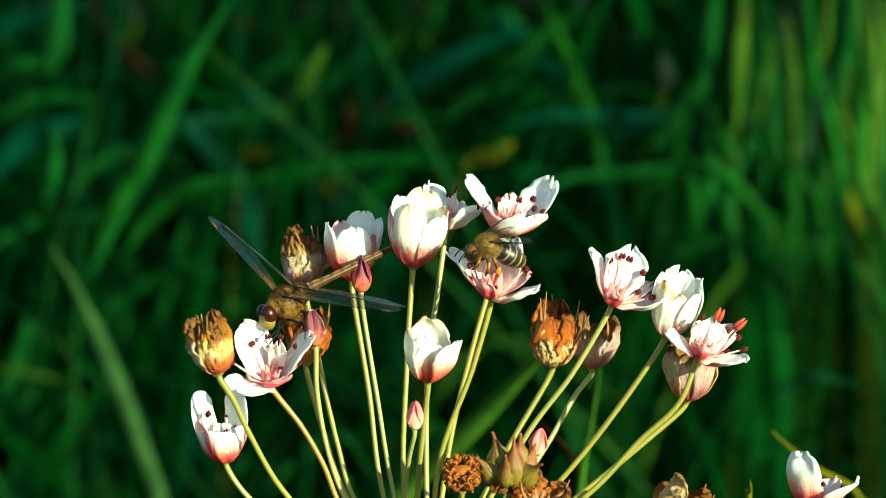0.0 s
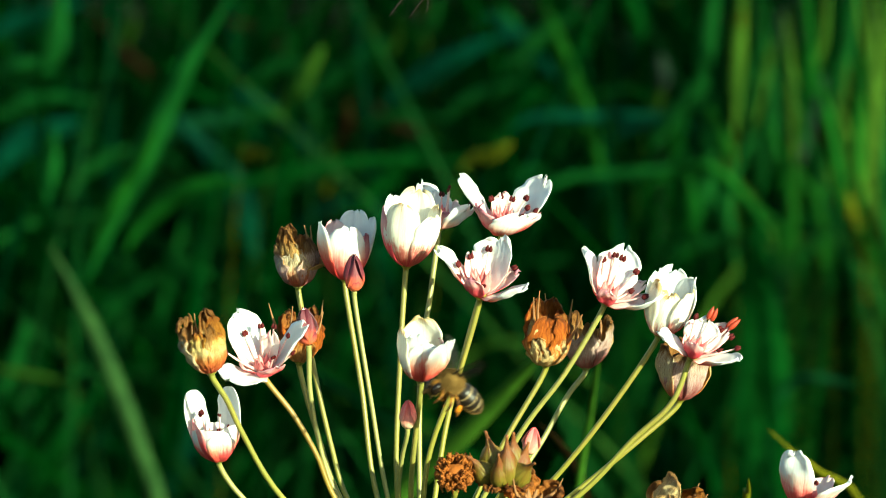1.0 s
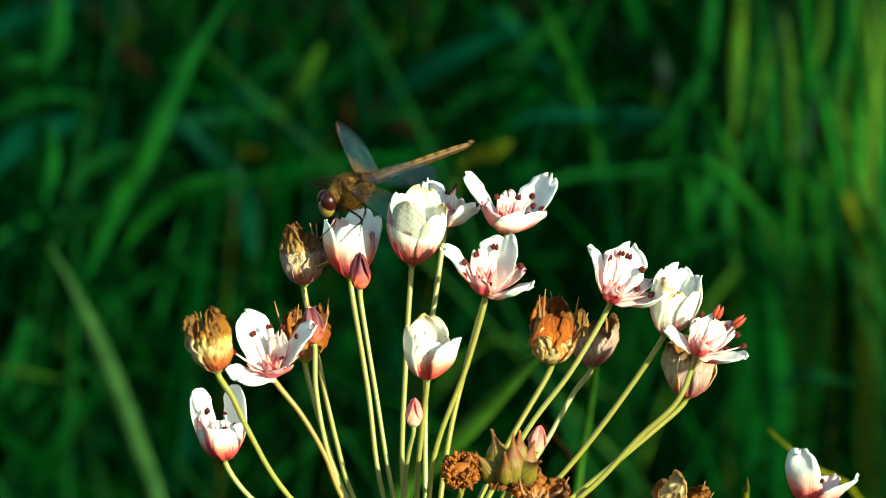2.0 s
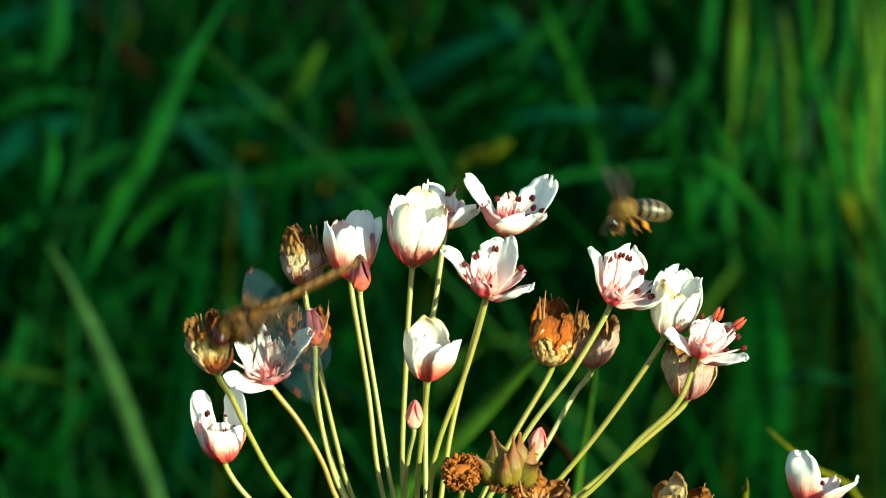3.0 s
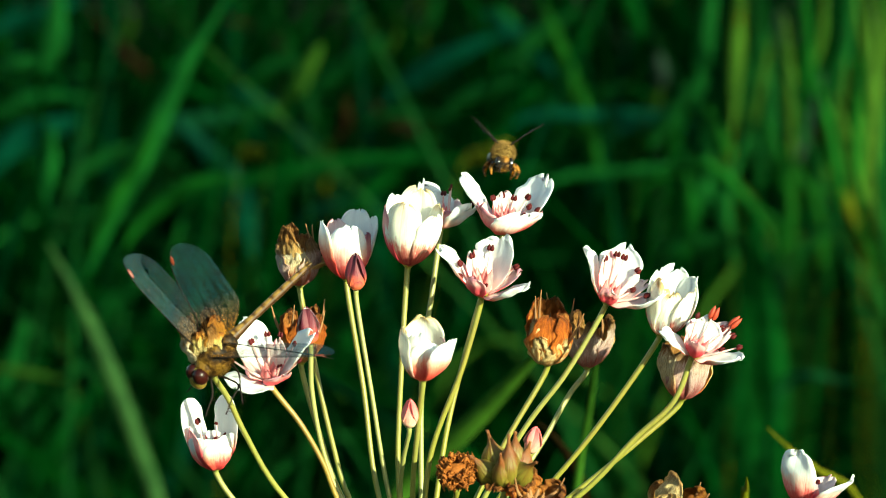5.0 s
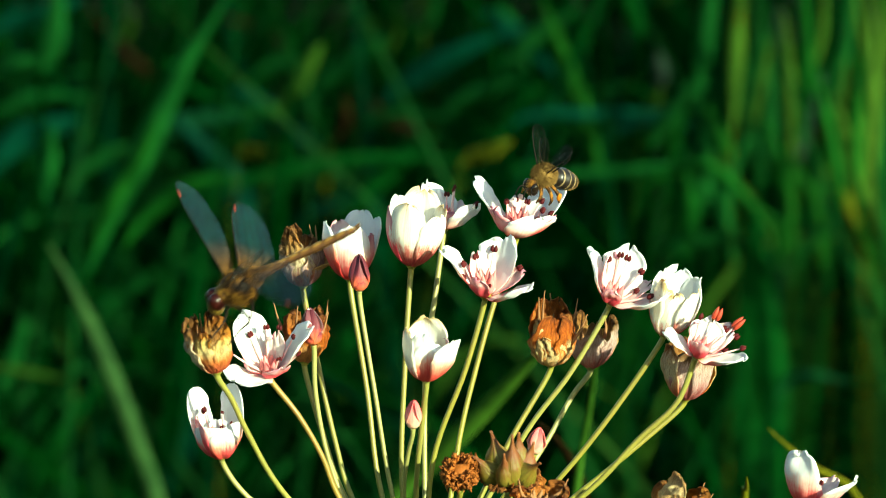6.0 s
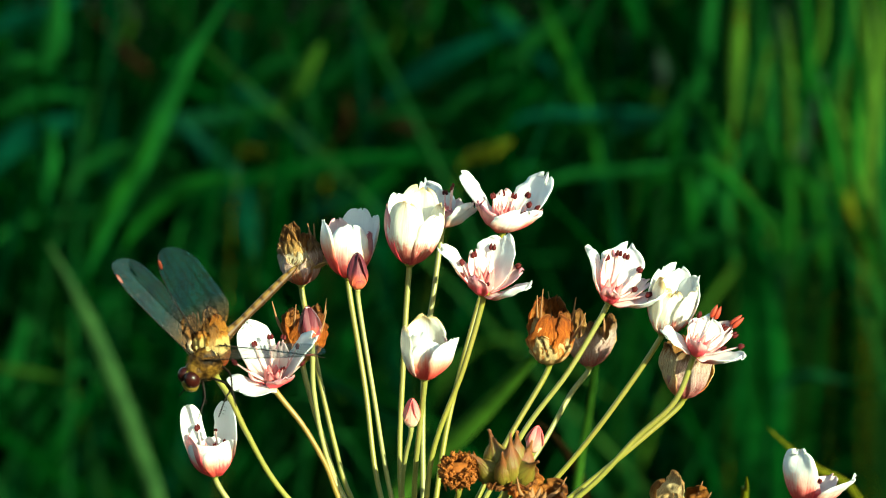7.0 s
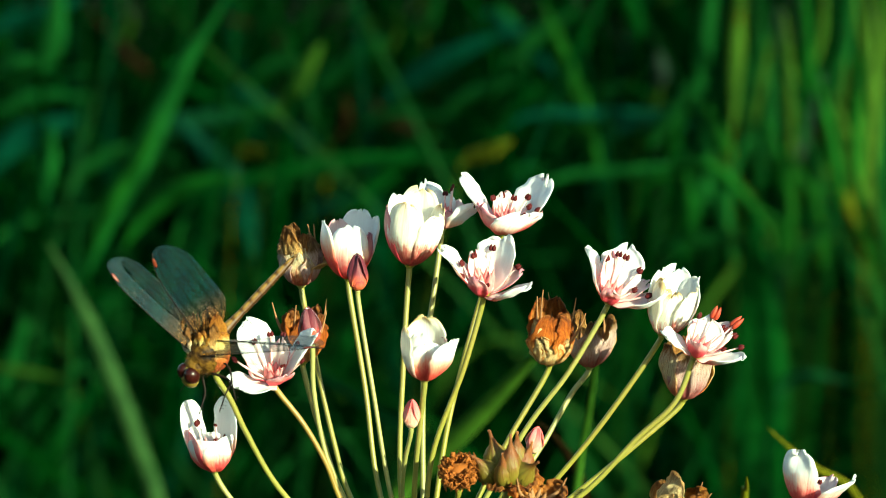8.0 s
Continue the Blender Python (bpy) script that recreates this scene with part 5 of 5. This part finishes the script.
arch(blade_olive, 6.2, 1.87, (0.183, 0.717), (0.180, 0.757), (0.175, 0.799))
arch(blade_lit, 6.9, 1.79, (0.209, 0.697), (0.206, 0.741), (0.206, 0.792))
arch(blade_olive, 5.5, 1.79, (0.222, 0.701), (0.218, 0.736), (0.220, 0.776))
arch(blade_lit, 6.5, 1.94, (0.208, 0.641), (0.203, 0.679), (0.185, 0.717))
arch(blade_olive, 5.2, 1.87, (0.200, 0.702), (0.205, 0.734), (0.208, 0.774))
arch(blade_lit, 6.7, 1.87, (0.228, 0.651), (0.221, 0.677), (0.207, 0.703))
arch(blade_mid, 7.8, 2.02, (0.177, 0.686), (0.172, 0.725), (0.175, 0.770))
arch(blade_lit, 5.7, 1.87, (0.230, 0.762), (0.228, 0.793), (0.232, 0.819))
arch(blade_olive, 4.8, 1.87, (0.191, 0.758), (0.196, 0.784), (0.196, 0.816))
arch(blade_lit, 7.0, 1.94, (0.160, 0.687), (0.151, 0.720), (0.137, 0.746))
arch(blade_mid, 6.5, 1.94, (0.188, 0.639), (0.197, 0.660), (0.218, 0.683))
arch(blade_olive, 4.3, 1.87, (0.221, 0.767), (0.214, 0.793), (0.210, 0.819))
arch(blade_mid, 8.5, 1.94, (0.126, 0.656), (0.138, 0.676), (0.139, 0.696))
arch(blade_lit, 5.2, 1.87, (0.178, 0.657), (0.175, 0.683), (0.161, 0.699))
arch(blade_mid, 8.8, 2.17, (-0.268, 0.698), (-0.241, 0.712), (-0.210, 0.713))
arch(blade_mid, 8.2, 2.17, (-0.230, 0.651), (-0.208, 0.674), (-0.181, 0.687))
arch(blade_shaded, 8.8, 2.17, (-0.170, 0.733), (-0.152, 0.715), (-0.126, 0.711))
arch(blade_mid, 7.5, 2.17, (-0.119, 0.719), (-0.097, 0.732), (-0.071, 0.737))
arch(blade_teal, 8.8, 2.17, (-0.095, 0.620), (-0.077, 0.642), (-0.042, 0.656))
arch(blade_mid, 6.3, 2.02, (-0.046, 0.713), (-0.020, 0.722), (0.008, 0.722))
arch(blade_mid, 7.5, 2.17, (0.020, 0.653), (0.047, 0.667), (0.082, 0.671))
arch(blade_shaded, 10.2, 2.17, (0.031, 0.674), (0.040, 0.701), (0.062, 0.724))
arch(blade_mid, 8.7, 2.32, (-0.281, 0.585), (-0.267, 0.614), (-0.238, 0.628))
arch(blade_olive, 5.8, 2.32, (-0.035, 0.718), (-0.031, 0.732), (-0.029, 0.751))
arch(blade_teal, 8.8, 2.17, (0.101, 0.684), (0.119, 0.696), (0.150, 0.696))
arch(blade_lit, 8.3, 1.90, (0.188, 0.651), (0.183, 0.684), (0.186, 0.726))
arch(blade_olive, 7.1, 1.95, (0.236, 0.677), (0.227, 0.710), (0.229, 0.748))
arch(blade_lit, 8.9, 1.90, (0.129, 0.660), (0.132, 0.684), (0.127, 0.715))
arch(blade_mid, 8.8, 1.90, (0.156, 0.655), (0.149, 0.693), (0.160, 0.730))
arch(blade_lit, 6.3, 1.90, (0.199, 0.688), (0.204, 0.720), (0.207, 0.752))
arch(blade_olive, 5.3, 1.90, (0.163, 0.724), (0.168, 0.757), (0.172, 0.783))
arch(blade_gold, 6.1, 1.95, (0.213, 0.707), (0.211, 0.721), (0.207, 0.735))
arch(blade_mid, 10.6, 2.00, (0.033, 0.745), (0.052, 0.769), (0.076, 0.786))
arch(blade_mid, 9.4, 2.00, (0.001, 0.722), (0.021, 0.737), (0.041, 0.746))
blade(blade_olive, "yellowish green broad grass blade in sunlight", 7.1, (-0.0977, 1.1582, -0.0300), (-0.0794, 1.1482, 0.3591), (-0.0153, 1.1282, 0.7182), (-0.0025, 1.1111, 0.7363), (0.0116, 1.0940, 0.7547), (0.0234, 1.0767, 0.7718), (0.0311, 1.0586, 0.7840))
blade(blade_gold, "thin yellowing grass blade", 1.9, (0.2323, 1.0752, -0.0300), (0.2086, 1.0652, 0.3686), (0.1256, 1.0452, 0.7372), (0.1095, 1.0228, 0.7539), (0.0989, 0.9995, 0.7657), (0.0899, 0.9762, 0.7775))
blade(blade_olive, "thin green grass stem", 2.1, (0.0233, 1.0466, -0.0300), (0.0267, 1.0366, 0.3739), (0.0386, 1.0166, 0.7478), (0.0409, 0.9962, 0.7758), (0.0418, 0.9740, 0.7936), (0.0422, 0.9511, 0.8078))
blade(blade_rust, "dry brown grass blade", 2.8, (0.0761, 1.0755, -0.0300), (0.0686, 1.0655, 0.3694), (0.0423, 1.0455, 0.7389), (0.0372, 1.0232, 0.7563), (0.0323, 1.0000, 0.7684), (0.0260, 0.9765, 0.7795))
blade(blade_gold, "small yellowish leaf tip", 1.7, (0.0917, 0.9019, -0.0300), (0.0880, 0.8919, 0.3904), (0.0750, 0.8719, 0.7808), (0.0726, 0.8401, 0.7930), (0.0699, 0.8083, 0.8043))

grass_field("meadow_grass", "dense tall meadow grass, painted dark for its shade", 5200, 2.3, 4.8, 11, 0.90, 0.012, field_shaded, 1.6)

grass_field("low_grass", "knee-high green meadow grass all around", 9000, -5.0, 9.0, 12, 0.5, 0.012, field_shaded, 0.9, True)
grass_field("tangled_grass", "tangle of crossing grass blades with shade in their colours", 620, 2.0, 2.9, 21, 0.95, 0.0105, tangle_shaded, 1.0)
grass_field("fine_grass", "fine crossing grass stems, pale and dry among the green", 420, 1.75, 2.5, 33, 0.92, 0.0040, fine_shaded, 0.9)
loose_blades(70, 5, 2.0, 2.9, -0.17, 0.12, 0.0, 0.72, (2.5, 6.0), (blade_shaded, blade_shaded, blade_mid, blade_mid))
loose_blades(40, 18, 2.0, 2.8, -0.18, 0.16, 0.0, 0.72, (2.5, 5.0), (blade_mid, blade_mid, blade_shaded, blade_olive))
loose_blades(10, 7, 2.0, 2.5, 0.075, 0.15, 0.6, 0.93, (2.0, 4.0), (blade_mid, blade_shaded, blade_shaded))
shade_bush(2.5)
shade_bush(5.0)


# ---------------------------------------------------------------- insects
fly, fly_wings = dragonfly()
worker, worker_wings = bee()


def shifted(thing, rows):
    """Keys a thing's or part's sway: seconds, and millimetres to the right and upwards from where it was built."""
    m = thing.matrix_basis.copy()
    walk(thing, [(t, Matrix.Translation((x * MM, 0, z * MM)) @ m) for t, x, z in rows])


def wing_pose(side, hinge, sweep, lift, twist=0):
    """A wing's pose on its body: swept forward, lifted and twisted about its length, in degrees."""
    x, y, z = hinge
    return Matrix.Translation((side * x * MM, y * MM, z * MM)) @ pose(0, 0, 0, 0, 0, side * sweep) @ pose(0, 0, 0, 0, -side * lift, 0) @ pose(0, 0, 0, twist, 0, 0)


def flap(wing, side, hinge, first, rest, flights, beat, low, high, shift=0.0, twist=0):
    """Keys a wing: at rest (first one way, later another) between the flights (two times in seconds, the beat's lag and its drift), beating up and down in them."""
    still = wing_pose(side, hinge, *first)
    rows, last = [(0.0, still)], 0.0
    for a, b, lag, drift in flights:
        if a - 0.05 > last:
            rows.append((a - 0.034, still))
        still = wing_pose(side, hinge, *rest)
        n = int(round((b - a) * FPS))
        for k in range(n + 1):
            late = lag + drift * (a + k / FPS)
            up = 0.5 + 0.5 * math.sin((a * FPS + k) * beat + shift - late)
            rows.append((a + k / FPS, wing_pose(side, hinge, 4 if rest[0] > -20 else rest[0] * 0.3, low + (high - low) * up, twist)))
        if b < 7.9:
            rows.append((b + 0.10, still))
        last = b
    if last < 7.9:
        rows.append((8.0, still))
    walk(wing, rows)


def motions():
    shifted(PLANT["thing"], [(0, 1.17, -0.20), (0.5, 1.38, -1.05), (1, 0.00, -0.00), (1.2, 1.40, -0.30), (1.5, 0.95, 0.26), (2.0, 1.57, 0.18), (2.5, 1.33, -0.04), (3, 1.72, -0.35), (3.5, 0.95, -0.58), (4, 0.95, -0.95), (4.5, 0.95, -0.19), (5.0, 0.76, -0.19), (5.5, 0.91, -0.45), (6, 1.52, -0.50), (6.5, 1.90, -0.53), (7, 1.14, -0.16), (7.5, 1.72, -0.93), (8, 1.15, -0.35)])
    shifted(front_flower, [(0, 0.00, 0.00), (2.9, 0.00, 0.00), (3.1, -0.25, -0.50), (3.3, -1.13, -1.88), (4, -1.00, -2.13), (4.5, -1.25, -2.13), (5.0, -1.13, -2.00), (5.3, -0.38, 0.50), (6.0, -0.50, 0.63), (6.2, -1.00, -1.75), (6.5, -1.25, -2.76), (7, -1.63, -3.63), (7.5, -2.00, -2.38), (8, -1.63, -2.38)])
    shifted(perch_flower, [(0, 0.00, -2.13), (0.3, 0.00, -2.13), (0.5, 3.51, 1.25), (0.7, 0.50, -0.75), (1, 0.00, 0.00), (1.5, 0.50, -0.63), (2.9, 0.25, -0.25), (3.1, -0.50, -3.26), (3.5, -0.50, -3.88), (4, 0.50, -3.01), (4.5, 1.25, -2.00), (5.0, 1.00, -2.00), (5.4, 0.00, 0.00), (6, 0.00, -0.25), (6.2, 1.00, -2.51), (6.5, 1.25, -2.51), (7, 1.25, -2.76), (8, 1.25, -2.00)])
    shifted(mid_flower, [(0, 1.00, -0.13), (0.5, 1.25, -0.63), (0.7, 0.50, -0.13), (1, 0.00, 0.00), (8, 0.00, 0.00)])
    shifted(top_flower, [(0, 0.00, 0.00), (5.2, 0.00, 0.00), (5.8, 2.00, -0.63), (6, 2.26, -0.63), (6.5, 1.50, -0.13), (6.65, 0.50, -0.25), (7, -0.38, 0.25), (7.5, 0.25, 0.00), (8, -0.38, 0.00)])
    walk(fly, [
        (0.0, body_pose((-0.0345, 0.7741, 0.8521), (-28.44, -16.99, -13.03), (0.85, -0.40, 0.29))),
        (0.3, body_pose((-0.0346, 0.7741, 0.8523), (-29.32, -14.87, -13.66), (0.85, -0.40, 0.29))),
        (0.4, body_pose((-0.0369, 0.7717, 0.8500), (-23.68, -25.13, -8.67), (0.85, -0.40, 0.29))),
        (0.5, body_pose((-0.0495, 0.7716, 0.8726), (-31.07, -8.12, -15.36), (0.70, -0.60, 0.05))),
        (0.6, body_pose((-0.0468, 0.7748, 0.9022), (-31.07, -8.12, -15.36), (0.70, -0.60, 0.05))),
        (0.7, body_pose((-0.0351, 0.7748, 0.9021), (-30.57, -4.25, -18.33), (0.70, -0.60, 0.05))),
        (0.8, body_pose((-0.0210, 0.7744, 0.9001), (-35.08, -4.20, -18.09), (0.70, -0.60, 0.05))),
        (0.9, body_pose((-0.0197, 0.7752, 0.9045), (-30.07, -10.89, -15.64), (0.70, -0.60, 0.05))),
        (1.0, body_pose((-0.0062, 0.7790, 0.9261), (-31.32, -4.25, -18.33), (0.70, -0.60, 0.05))),
        (1.2, body_pose((-0.0022, 0.7804, 0.9341), (-32.58, -3.81, -15.87), (0.70, -0.60, 0.05))),
        (1.4, body_pose((-0.0079, 0.7781, 0.9208), (-27.56, -18.16, -13.34), (0.70, -0.60, 0.05))),
        (1.5, body_pose((-0.0097, 0.7760, 0.9092), (-29.82, -8.19, -17.64), (0.70, -0.60, 0.05))),
        (1.6, body_pose((-0.0050, 0.7581, 0.8767), (-32.58, -9.81, -10.48), (0.70, -0.60, 0.05))),
        (1.7, body_pose((-0.0126, 0.7581, 0.8767), (-32.58, -9.81, -10.48), (0.70, -0.60, 0.05))),
        (2.2, body_pose((-0.0214, 0.7567, 0.8805), (-31.32, -10.25, -13.46), (0.70, -0.60, 0.05))),
        (2.7, body_pose((-0.0346, 0.7553, 0.8725), (-31.32, -3.94, -16.61), (0.70, -0.60, 0.05))),
        (2.8, body_pose((-0.0350, 0.7553, 0.8724), (-31.32, -4.07, -17.35), (0.70, -0.60, 0.05))),
        (2.9, body_pose((-0.0374, 0.7577, 0.8742), (-30.57, -12.79, -13.01), (0.70, -0.60, 0.05))),
        (3.0, body_pose((-0.0422, 0.7477, 0.8521), (-31.57, -4.03, -17.10), (0.70, -0.60, 0.05))),
        (3.1, body_pose((-0.0446, 0.7501, 0.8426), (-32.58, -12.86, -6.38), (0.60, -0.74, -0.32))),
        (3.2, body_pose((-0.0466, 0.7502, 0.8434), (-34.45, -4.20, -18.09), (0.60, -0.74, -0.32))),
        (3.5, body_pose((-0.0471, 0.7502, 0.8435), (-29.07, -10.63, -17.59), (0.60, -0.74, -0.32))),
        (4.0, body_pose((-0.0482, 0.7504, 0.8444), (-27.31, -5.47, -25.24), (0.60, -0.74, -0.32))),
        (4.5, body_pose((-0.0477, 0.7504, 0.8446), (-24.43, -11.99, -22.95), (0.60, -0.74, -0.32))),
        (4.9, body_pose((-0.0482, 0.7504, 0.8445), (-24.31, -12.01, -23.07), (0.60, -0.74, -0.32))),
        (5.1, body_pose((-0.0477, 0.7506, 0.8458), (-24.43, -14.17, -21.67), (0.60, -0.74, -0.32))),
        (5.3, body_pose((-0.0410, 0.7679, 0.8629), (-32.58, -4.03, -17.10), (0.70, -0.60, 0.05))),
        (5.6, body_pose((-0.0261, 0.7694, 0.8834), (-33.83, -3.81, -15.87), (0.70, -0.60, 0.05))),
        (5.8, body_pose((-0.0211, 0.7697, 0.8850), (-34.08, -3.77, -15.62), (0.70, -0.60, 0.05))),
        (5.9, body_pose((-0.0208, 0.7635, 0.8730), (-30.07, -10.38, -15.98), (0.70, -0.60, 0.05))),
        (6.0, body_pose((-0.0430, 0.7490, 0.8596), (-32.07, -3.90, -16.36), (0.70, -0.60, 0.05))),
        (6.1, body_pose((-0.0466, 0.7518, 0.8525), (-35.08, -2.55, -8.71), (0.60, -0.74, -0.32))),
        (6.2, body_pose((-0.0479, 0.7503, 0.8442), (-28.82, -12.72, -16.59), (0.60, -0.74, -0.32))),
        (6.5, body_pose((-0.0490, 0.7503, 0.8439), (-23.81, -13.70, -22.65), (0.60, -0.74, -0.32))),
        (7.0, body_pose((-0.0500, 0.7503, 0.8440), (-23.55, -12.75, -23.45), (0.60, -0.74, -0.32))),
        (7.5, body_pose((-0.0503, 0.7503, 0.8441), (-23.30, -10.14, -24.93), (0.60, -0.74, -0.32))),
        (8.0, body_pose((-0.0502, 0.7505, 0.8450), (-22.93, -11.49, -24.69), (0.60, -0.74, -0.32)))])
    walk(worker, [
        (0.0, body_pose((0.0091, 0.7710, 0.8652), (-14.03, -6.96, 3.26), (0.10, -0.87, -0.30))),
        (0.2, body_pose((0.0091, 0.7710, 0.8657), (-12.78, -8.48, 4.55), (0.10, -0.87, -0.30))),
        (0.3, body_pose((0.0120, 0.7701, 0.8659), (-10.02, -10.67, 6.46), (0.10, -0.87, -0.30))),
        (0.4, body_pose((0.0125, 0.7702, 0.8667), (-10.02, -10.67, 6.46), (0.10, -0.87, -0.30))),
        (0.5, body_pose((0.0210, 0.7700, 0.8649), (-7.55, -10.12, 9.83), (0.10, -0.87, -0.30))),
        (0.6, body_pose((0.0381, 0.7684, 0.8659), (-13.21, -8.67, -2.54), (0.00, -1.00, 0.08))),
        (0.7, body_pose((0.0355, 0.7611, 0.8594), (-14.39, -7.00, -0.29), (0.00, -1.00, 0.08))),
        (0.8, body_pose((0.0230, 0.7551, 0.8482), (-10.70, -11.69, 2.17), (0.00, -1.00, 0.08))),
        (0.9, body_pose((0.0141, 0.7508, 0.8480), (-9.99, -12.32, 2.14), (0.00, -1.00, 0.08))),
        (1.0, body_pose((0.0013, 0.7435, 0.8408), (-11.97, -7.77, 7.24), (0.00, -1.00, 0.08))),
        (1.1, body_pose((-0.0054, 0.7394, 0.8409), (-10.51, -10.88, 5.21), (0.00, -1.00, 0.08))),
        (1.2, body_pose((-0.0110, 0.7403, 0.8449), (-9.28, -11.20, 6.67), (0.00, -1.00, 0.08))),
        (1.3, body_pose((-0.0235, 0.7438, 0.8416), (-9.96, -10.65, 6.59), (0.00, -1.00, 0.08))),
        (1.4, body_pose((-0.0296, 0.7471, 0.8387), (-11.49, -9.49, 5.82), (0.00, -1.00, 0.08))),
        (1.5, body_pose((-0.0344, 0.7482, 0.8338), (-14.90, -3.11, 4.92), (0.00, -1.00, 0.08))),
        (1.6, body_pose((-0.0391, 0.7447, 0.8255), (-11.83, -8.51, 6.61), (0.00, -1.00, 0.08))),
        (1.7, body_pose((-0.0415, 0.7386, 0.8123), (-13.17, -7.82, 4.64), (0.00, -1.00, 0.08))),
        (2.1, body_pose((-0.0017, 0.6981, 0.8127), (12.53, -9.50, 2.95), (0.00, 0.98, -0.17))),
        (2.5, body_pose((0.0508, 0.7221, 0.8338), (11.28, -9.16, 6.70), (0.00, 0.98, -0.17))),
        (2.7, body_pose((0.0671, 0.7550, 0.8474), (1.88, -11.53, 10.94), (-1.00, 0.00, 0.00))),
        (2.8, body_pose((0.0638, 0.7619, 0.8524), (-6.02, -13.99, -4.90), (0.00, -1.00, 0.08))),
        (2.9, body_pose((0.0611, 0.7652, 0.8595), (-13.22, -8.0, -3.2), (0.00, -1.00, 0.08))),
        (3.0, body_pose((0.0392, 0.7716, 0.8727), (-15.00, -5.0, -3.0), (0.00, -1.00, 0.08))),
        (3.1, body_pose((0.0315, 0.7808, 0.8786), (-13.5, -8.0, -2.8), (0.00, -1.00, 0.08))),
        (3.2, body_pose((0.0110, 0.8144, 0.8737), (-8.73, -13.04, -3.09), (0.00, -1.00, 0.08))),
        (3.3, body_pose((0.0078, 0.8174, 0.8732), (-8.14, -13.62, -2.05), (0.00, -1.00, 0.08))),
        (3.4, body_pose((0.0050, 0.8139, 0.8692), (-3.13, -11.55, -2.16), (0.70, -0.61, 0.01))),
        (3.5, body_pose((0.0040, 0.8087, 0.8666), (-1.00, -13.08, -5.07), (1.00, 0.06, -0.26))),
        (4.0, body_pose((0.0039, 0.8087, 0.8668), (-0.75, -11.15, -5.67), (1.00, 0.06, -0.26))),
        (4.5, body_pose((0.0041, 0.8100, 0.8686), (-0.50, -11.15, -5.67), (1.00, 0.06, -0.26))),
        (4.7, body_pose((0.0026, 0.8084, 0.8742), (-0.25, -11.15, -5.67), (1.00, 0.06, -0.26))),
        (4.9, body_pose((0.0073, 0.8112, 0.8786), (1.88, -12.21, -0.14), (0.90, 0.39, -0.07))),
        (5.3, body_pose((0.0294, 0.7912, 0.8801), (-3.76, -14.68, 5.13), (0.90, -0.45, -0.28))),
        (5.6, body_pose((0.0217, 0.7854, 0.8760), (-11.03, -9.17, -0.16), (0.60, -0.83, -0.36))),
        (5.8, body_pose((0.0226, 0.7854, 0.8760), (-11.03, -9.17, -0.16), (0.60, -0.83, -0.36))),
        (6.0, body_pose((0.0223, 0.7855, 0.8778), (-11.03, -9.17, -0.16), (0.60, -0.83, -0.36))),
        (6.5, body_pose((0.0243, 0.7855, 0.8774), (-6.89, -12.25, -0.38), (0.90, -0.45, -0.28))),
        (6.6, body_pose((0.0255, 0.7861, 0.8808), (-6.26, -12.25, -0.38), (0.90, -0.45, -0.28))),
        (6.7, body_pose((0.0381, 0.7878, 0.8840), (-5.01, -15.15, 1.14), (0.50, -0.79, 0.14))),
        (6.8, body_pose((0.0641, 0.7819, 0.8851), (-5.01, -15.19, 0.51), (0.30, -0.89, 0.16))),
        (6.9, body_pose((0.1029, 0.7821, 0.8863), (10.02, -12.44, 0.92), (0.00, 0.98, -0.17))),
        (7.1, body_pose((0.1995, 0.7918, 0.8836), (10.02, -12.44, 0.92), (0.00, 0.98, -0.17))),
        (8.0, body_pose((0.8122, 0.9887, 0.8484), (12.53, -9.94, 0.48), (0.00, 0.98, -0.17)))])
    BEAT = math.tau * 0.4
    aloft = ((0.40, 3.10, 0.9, 0.6), (5.10, 6.13, -1.5, 0.0))
    flap(fly_wings[(1, False)], 1, (1.7, 0.9, 2.6), (4, 45, 42), (0, 54, 14), aloft, BEAT, -30, 62, 1.2, 48)
    flap(fly_wings[(1, True)], 1, (1.7, -3.0, 2.4), (8, 40, 54), (-36, 74, 8), aloft, BEAT, -30, 62, 1.9, 52)
    flap(fly_wings[(-1, False)], -1, (1.7, 0.9, 2.6), (-56, -30, -6), (-46, -20, 28), aloft, BEAT, -30, 62, 1.2)
    flap(fly_wings[(-1, True)], -1, (1.7, -3.0, 2.4), (-38, -26, 22), (-52, -40, 48), aloft, BEAT, -30, 62, 1.9)
    aloft = ((0.40, 3.32, 0.0, 0.0), (4.80, 5.60, 0.0, 0.0), (6.60, 8.0, 0.0, 0.0))
    for side in (1, -1):
        flap(worker_wings[(side, False)], side, (1.3, 0.8, 1.9), (-60, 20), (-10, 52, -65), aloft, 2.6, -20, 60)
        flap(worker_wings[(side, True)], side, (1.3, -0.6, 1.7), (-70, 16), (-14, 50, -65), aloft, 2.6, -20, 60)


motions()
